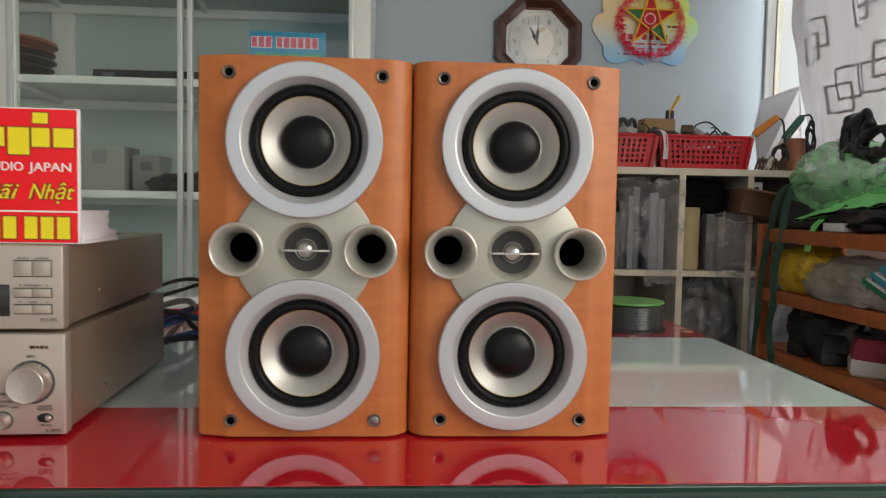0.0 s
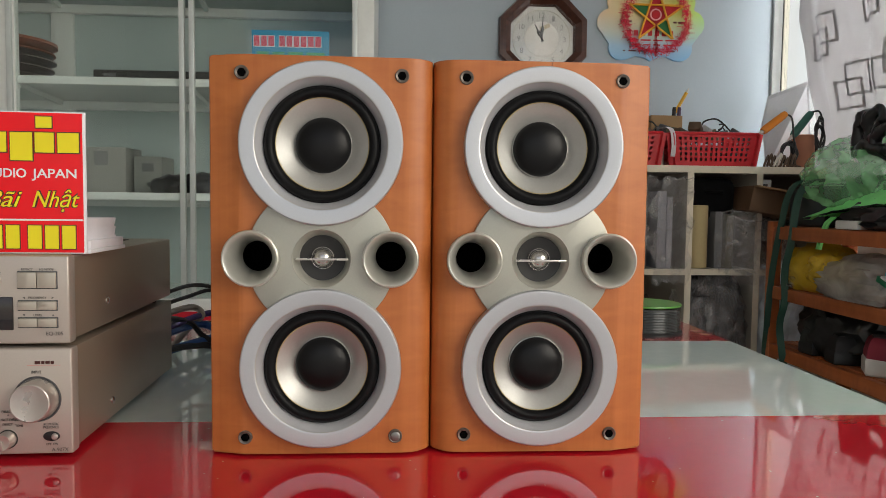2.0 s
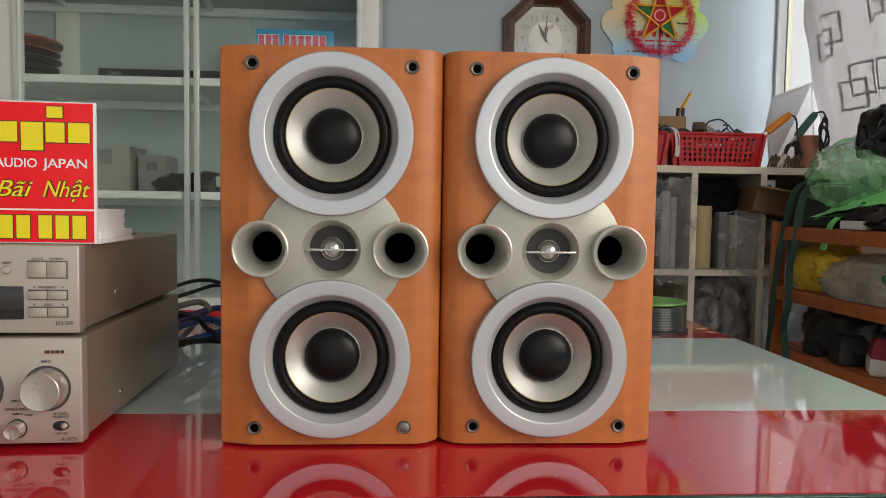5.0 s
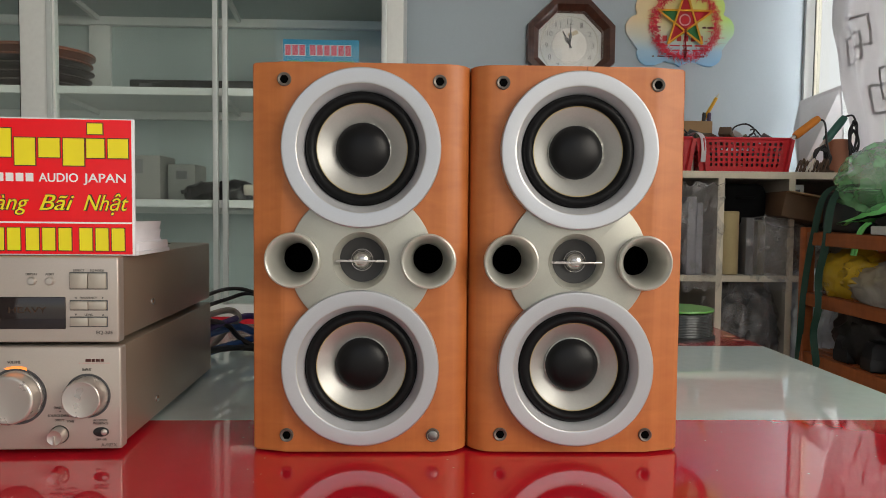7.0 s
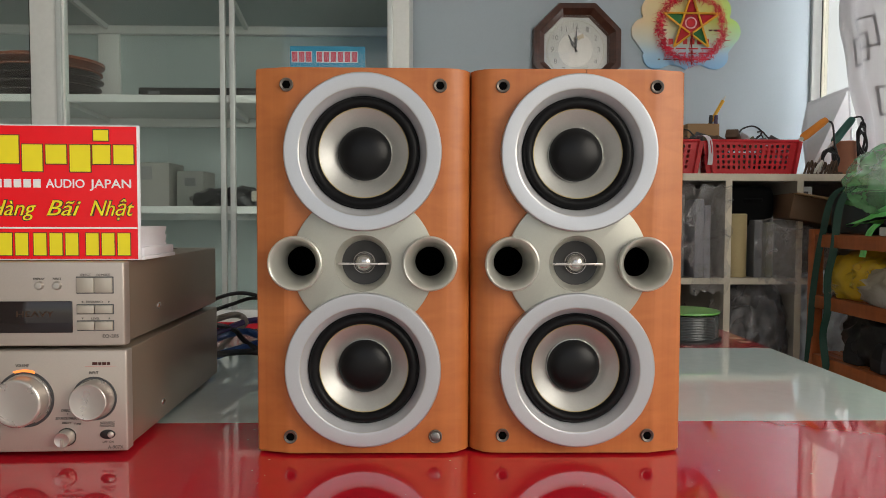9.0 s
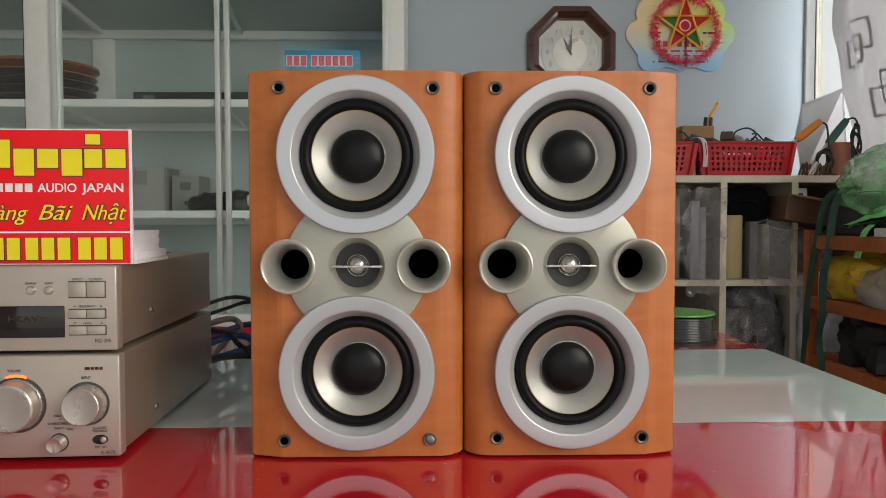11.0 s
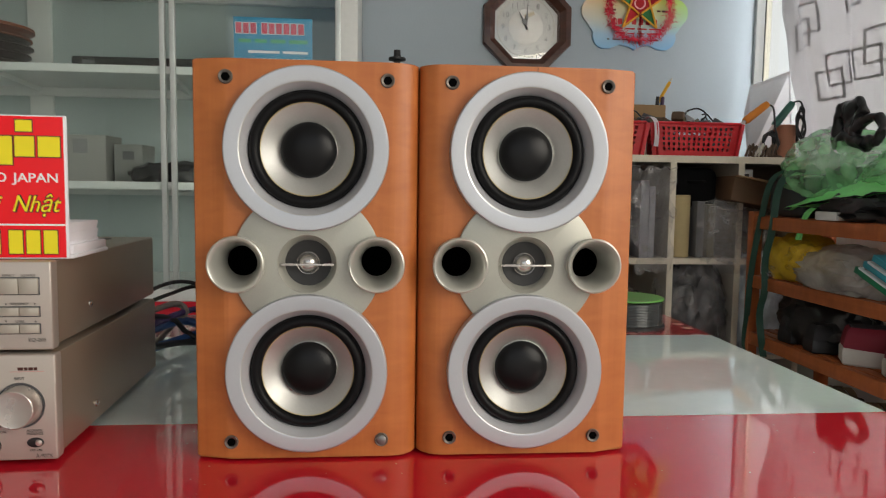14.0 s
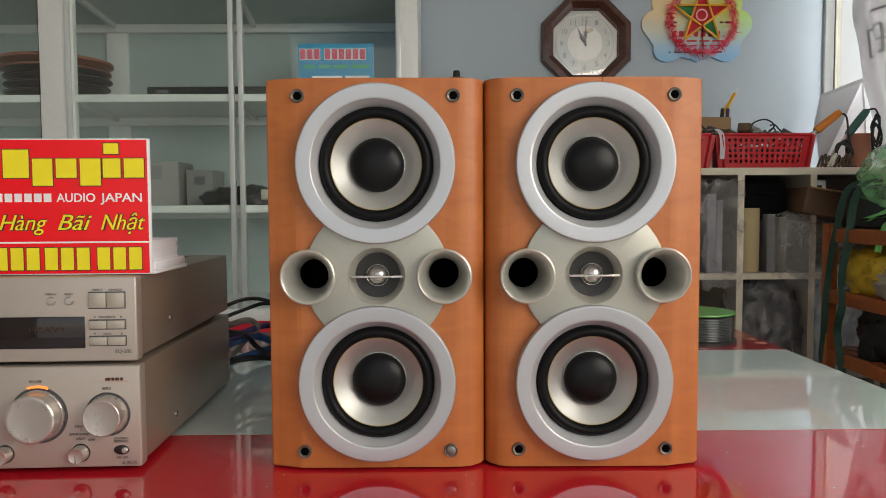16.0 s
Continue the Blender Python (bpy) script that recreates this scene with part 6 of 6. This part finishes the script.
# ---------------- things on the shoe rack ----------------
TOPZ, Z2, Z3, Z4 = RZ[0], RZ[1], RZ[2], RZ[3]
DKGREEN = mat("dark_green_webbing", (0.010, 0.055, 0.035), 0.6, 0, 0.15, 30, 0.2, 400)
crate = thing("dark_bin", "dark grey bin on top of the shoe rack", "bin", pose(1.325, 1.54, TOPZ))
part("shell", box(B(), -0.10, 0.12, -0.10, 0.09, 0, 0.125, 0.012, 3), mat("dark_slate_plastic", (0.035, 0.045, 0.05), 0.4), crate)
part("rim", box(B(), -0.103, 0.123, -0.103, 0.093, 0.116, 0.124, 0.003), mat("slate_rim", (0.05, 0.06, 0.065), 0.4), crate)
strap = thing("green_strap", "dark green webbing strap hanging over the rack", "strap", pose(0.040, 0, 0))
part("webbing", ribbon(B(), [(1.24, 1.50, 1.046, 0.9, -0.50), (1.185, 1.55, 1.050, 0.9, -0.30), (1.155, 1.575, 1.01, 0.9, -0.72), (1.145, 1.60, 0.90, 0.9, -0.28), (1.140, 1.62, 0.80, 0.9, -0.95), (1.138, 1.635, 0.70, 0.9, -0.50), (1.135, 1.64, 0.58, 0.9, -0.05), (1.140, 1.655, 0.48, 0.9, -0.72), (1.148, 1.62, 0.452, 0.9, -0.28), (1.156, 1.57, 0.455, 0.9, -0.95)], 0.019, 0.003), DKGREEN, strap, angle=60)
part("webbing", ribbon(B(), [(1.24, 1.47, 1.046, 0.9, -0.50), (1.190, 1.505, 1.050, 0.9, -0.30), (1.157, 1.525, 1.00, 0.9, -0.72), (1.145, 1.535, 0.86, 0.9, -0.28), (1.140, 1.555, 0.77, 0.9, -0.95), (1.138, 1.545, 0.68, 0.9, -0.50), (1.136, 1.565, 0.60, 0.9, -0.05), (1.135, 1.545, 0.52, 0.9, -0.72), (1.150, 1.555, 0.462, 0.9, -0.28)], 0.021, 0.003), DKGREEN, strap, angle=60)
part("webbing", ribbon(B(), [(1.21, 1.57, 1.030, 0.9, -0.95), (1.26, 1.54, 1.040, 0.9, -0.50), (1.32, 1.48, 1.036, 0.9, -0.05), (1.36, 1.44, 1.030, 0.9, -0.72)], 0.026, 0.004), DKGREEN, strap, angle=60)
bag("green_plastic_bag", "large pale green translucent bag on the rack", (1.320, 1.42, TOPZ + 0.06), (0.115, 0.19, 0.115), GREENFILM, 31, rough=0.12, freq=2.3, flat=0.7, sub=5)
bag("green_plastic_bag", "pale green translucent bag on the rack", (1.35, 1.12, TOPZ + 0.06), (0.10, 0.16, 0.08), GREENFILM, 32, rough=0.13, freq=2.3, flat=0.7, sub=5)
bag("grey_filling", "dull grey goods inside the green bag", (1.335, 1.38, TOPZ + 0.06), (0.06, 0.10, 0.05), mat("dull_green_goods", (0.06, 0.13, 0.08), 0.6, 0, 0.3, 20), 33, rough=0.2, sub=3)
knot = thing("black_bag_knot", "black plastic bag knotted on the green bag", "bag", pose(1.265, 1.285, TOPZ + 0.243) @ Matrix.Scale(0.8, 4))
for pts, r in (([(0, 0.09, -0.02), (0, 0.085, 0.05), (0, 0.065, 0.095), (0, 0.035, 0.085), (0, 0.035, 0.04), (0, 0.02, 0.0)], 0.019), ([(0, 0.04, 0.03), (0, 0.02, 0.085), (0, -0.015, 0.098), (0, -0.035, 0.075), (0, -0.01, 0.035), (0, 0.0, -0.01)], 0.018), ([(0, 0.03, 0.0), (0, -0.03, 0.02), (0, -0.08, 0.045), (0, -0.125, 0.03), (0, -0.145, -0.015), (0, -0.11, -0.035), (0, -0.06, -0.04), (0, 0.0, -0.03)], 0.018), ([(0, 0.10, -0.03), (0, 0.03, -0.02), (0, -0.06, -0.05)], 0.026)):
    bm = tube(B(), pts, r, 16, 12)
    for v in bm.verts:
        v.co += Vector((noise.noise(v.co * 22), noise.noise(v.co * 22 + Vector((5, 0, 0))), noise.noise(v.co * 22 + Vector((0, 7, 0))))) * 0.013 + Vector((0, 0.004, 0.004)) * noise.noise(v.co * 75)
    part("twist", bm, BLACKBAG, knot, angle=60)
lime = thing("lime_plastic_bag", "bright green plastic bag lying on the rack", "bag", pose(1.266, 1.29, TOPZ + 0.012))
bm = B()
n_ = 18
for side in (0, 1):
    g = [[bm.verts.new((-0.055 + 0.14 * j / 8 + 0.01 * noise.noise((i * 0.4, j * 0.5, side)), 0.23 - 0.46 * i / n_ + 0.02 * noise.noise((j, 0.3, 4.0)), 0.012 + 0.055 * (i / n_) + side * (0.006 + 0.050 * math.sin(math.pi * j / 8)) * (0.5 + 0.6 * math.sin(math.pi * i / n_)) + 0.008 * noise.noise((i * 0.6, j * 0.6, 9 + side)))) for j in range(9)] for i in range(n_ + 1)]
    for i in range(n_):
        for j in range(8):
            bm.faces.new((g[i][j], g[i + 1][j], g[i + 1][j + 1], g[i][j + 1]))
part("film", bm, LIME, lime, angle=60)
for y in (0.085, 0.10):
    part("handle", ribbon(B(), [(-0.045, y, 0.02, 0.1, 1), (-0.062, y + 0.005, 0.0, 0.1, 1), (-0.066, y + 0.02, -0.04, 0.1, 1), (-0.068, y + 0.03, -0.075, 0.1, 1)], 0.014, 0.003), LIME, lime, "dangling bag handle")
adp = thing("white_adapter", "white plug adapter lying on the rack", "adapter", pose(1.20, 1.27, TOPZ))
part("block", box(B(), -0.015, 0.03, -0.045, 0.05, 0, 0.024, 0.004), WHITEPL, adp)
part("nose", lathe(B(), [(0, -0.075), (0.012, -0.075), (0.013, -0.045), (0, -0.045)], 16, Matrix.Translation((0.008, 0, 0.0135)) @ Matrix.Rotation(radians(-90), 4, "X")), WHITEPL, adp)
bag("black_plastic_bag", "black bag lying under the green ones", (1.33, 1.18, TOPZ), (0.12, 0.20, 0.055), BLACKBAG, 34, rough=0.2, flat=0.6)
# second shelf
bag("yellow_plastic_bag", "crumpled yellow plastic bag on the rack", (1.27, 1.50, Z2), (0.07, 0.13, 0.075), YELLOWBAG, 41, rough=0.2, freq=2.4)
bag("yellow_plastic_bag", "crumpled yellow plastic bag on the rack", (1.235, 1.40, Z2 + 0.035), (0.05, 0.08, 0.045), YELLOWBAG, 42, rough=0.25, freq=2.4)
bag("clear_plastic_bag", "clear plastic bag on the rack", (1.25, 1.55, Z2), (0.05, 0.06, 0.05), CLEARFILM, 43, rough=0.3)
bag("grey_plastic_bag", "flat grey translucent bag on the rack", (1.255, 1.245, Z2), (0.082, 0.20, 0.072), HAZYFILM, 44, rough=0.16, flat=0.6)
fd = thing("blue_folder", "turquoise folder leaning on the shelf", "folder", pose(1.24, 1.055, Z2 + 0.034, 20, 0, 0))
TURQ = mat("turquoise_card", (0.05, 0.36, 0.46), 0.45)
for i, (m_, lab) in enumerate(((mat("green_card", (0.01, 0.20, 0.09), 0.45), "dark green folder"), (PAPER, ""), (TURQ, ""), (PAPER, ""), (TURQ, ""))):
    part("leaf", box(B(), -0.06, 0.13, -0.10, 0.085 - i * 0.012, 0.003 + i * 0.014, 0.005 + (i + 1) * 0.014 - (0.009 if m_ is PAPER else 0.0), 0.001), m_, fd, lab)


def shoe(label, m, upper, sole, lining):
    """A low sneaker, heel at the origin, toe along +x."""
    sh = thing("sneaker", label, "shoe", m, "shoes on the rack")
    L = 0.255
    def half_width(t_):
        return 0.030 + 0.016 * math.sin(math.pi * min(1, t_ * 1.1)) ** 0.8 if t_ < 0.9 else 0.036 * math.sqrt(max(0.02, 1 - ((t_ - 0.9) / 0.1) ** 2))
    n_ = 24
    def loft(rows):
        bm = B()
        rs = [[bm.verts.new(p) for p in r] for r in rows]
        for a, c in zip(rs, rs[1:]):
            for i in range(len(a)):
                bm.faces.new((a[i], a[(i + 1) % len(a)], c[(i + 1) % len(a)], c[i]))
        return bm, rs
    outline = [(L * i / n_, half_width(i / n_)) for i in range(n_ + 1)]
    ring = lambda k, z: [((x - L / 2) * (1 + (k - 1) * 0.3) + L / 2, w * k, z(x)) for x, w in outline] + [((x - L / 2) * (1 + (k - 1) * 0.3) + L / 2, -w * k, z(x)) for x, w in outline[::-1]]
    bm, rs = loft([ring(0.94, lambda x: 0.0), ring(1.02, lambda x: 0.004), ring(1.03, lambda x: 0.020 + 0.010 * (1 - x / L)), ring(0.97, lambda x: 0.024 + 0.012 * (1 - x / L))])
    bm.faces.new(rs[0][::-1])
    bm.faces.new(rs[-1])
    part("sole", bm, sole, sh, "white rubber sole")
    top = lambda x: 0.078 if x < 0.10 else 0.078 - 0.040 * min(1, (x - 0.10) / 0.12) - 0.008 * max(0, (x - 0.20) / 0.05)
    rows = [ring(0.97, lambda x: 0.024 + 0.010 * (1 - x / L))]
    for f in (0.35, 0.65, 0.9):
        rows.append(ring(0.98 - 0.25 * f ** 2, lambda x, f=f: 0.03 + (top(x) - 0.03) * f))
    rows.append(ring(0.66, top))
    bm, rs = loft(rows)
    lo = rs[-1]
    front = [i for i, v in enumerate(lo) if v.co.x > 0.11]
    bm.faces.new([lo[i] for i in front])
    part("upper", bm, upper, sh, "canvas upper")
    bm, rs = loft([ring(0.67, lambda x: top(x) + 0.001), ring(0.60, lambda x: top(x) + 0.002), ring(0.55, lambda x: top(x) - 0.035 if x < 0.11 else top(x) - 0.004)])
    part("collar", bm, lining, sh, "dark padded collar")
    for i in range(4):
        x = 0.135 + i * 0.018
        part("lace", tube(B(), [(x, -0.022, top(x) - 0.002), (x + 0.004, 0, top(x) + 0.004), (x, 0.022, top(x) - 0.002)], 0.003, 6, 4), sole, sh)
    return sh


SHOERED = mat("dark_red_canvas", (0.22, 0.012, 0.03), 0.7, 0, 0.1, 20, 0.15, 400)
SHOEBLK = mat("black_canvas", (0.014, 0.014, 0.016), 0.6, 0, 0.1, 20, 0.15, 400)
SOLEW = mat("off_white_rubber", (0.60, 0.58, 0.54), 0.55, 0, 0.08, 20)
LINING = mat("dark_lining", (0.04, 0.035, 0.04), 0.8)
shoe("dark red sneaker with a thick white sole", pose(1.215, 1.215, Z3, 0, 0, -28) @ Matrix.Scale(1.28, 4), SHOERED, SOLEW, LINING)
shoe("dark red sneaker with a thick white sole", pose(1.215, 1.035, Z3, 0, 0, -20) @ Matrix.Scale(1.28, 4), SHOERED, SOLEW, LINING)
shoe("black shoe lying on the rack", pose(1.20, 1.34, Z3, 0, 0, -8), SHOEBLK, BLACK, LINING)
shoe("black shoe lying on the rack", pose(1.20, 1.46, Z3, 0, 0, 6), SHOEBLK, BLACK, LINING)
bag("black_plastic_bag", "black bag pushed between the shoes", (1.31, 1.42, Z3), (0.09, 0.16, 0.10), BLACKBAG, 51, rough=0.2)


def sandal(label, m, c):
    sd = thing("sandal", label, "sandal", m, "sandals on the rack")
    pts = []
    for i in range(20):
        a = 2 * math.pi * i / 20
        pts.append((0.12 + 0.12 * math.cos(a), (0.038 + 0.008 * math.cos(a)) * math.sin(a)))
    part("sole", plan_prism(B(), pts, 0.0, 0.022), mat("sandal_sole", (0.10, 0.07, 0.045), 0.7, 0, 0.2, 20), sd)
    for x in (0.14, 0.17, 0.05):
        part("strap", ribbon(B(), [(x, -0.042, 0.02, 1, 0), (x + 0.005, -0.03, 0.045, 1, 0), (x + 0.008, 0, 0.058, 1, 0), (x + 0.005, 0.03, 0.045, 1, 0), (x, 0.042, 0.02, 1, 0)], 0.022, 0.004), c, sd, "braided strap")
    return sd


GOLD = mat("dull_gold_strap", (0.26, 0.20, 0.11), 0.4, 0.3, 0.3, 60, 0.3, 200)
for y, rz_, c in ((1.50, -25, mat("brown_strap", (0.10, 0.06, 0.03), 0.5)), (1.38, 10, GOLD), (1.27, -6, GOLD), (1.16, 8, ODDS[2])):
    sandal("dull gold sandal on the lower shelf" if c is GOLD else "brown sandal on the lower shelf", pose(1.20, y, Z4, 0, 0, rz_), c)
for y, s in ((1.22, 0.09), (1.42, 0.08)):
    bag("black_bundle", "dark shoe bag on the lowest shelf", (1.30, y, RZ[4]), (0.10, s, 0.07), BLACKBAG, y * 31, rough=0.2, sub=3)
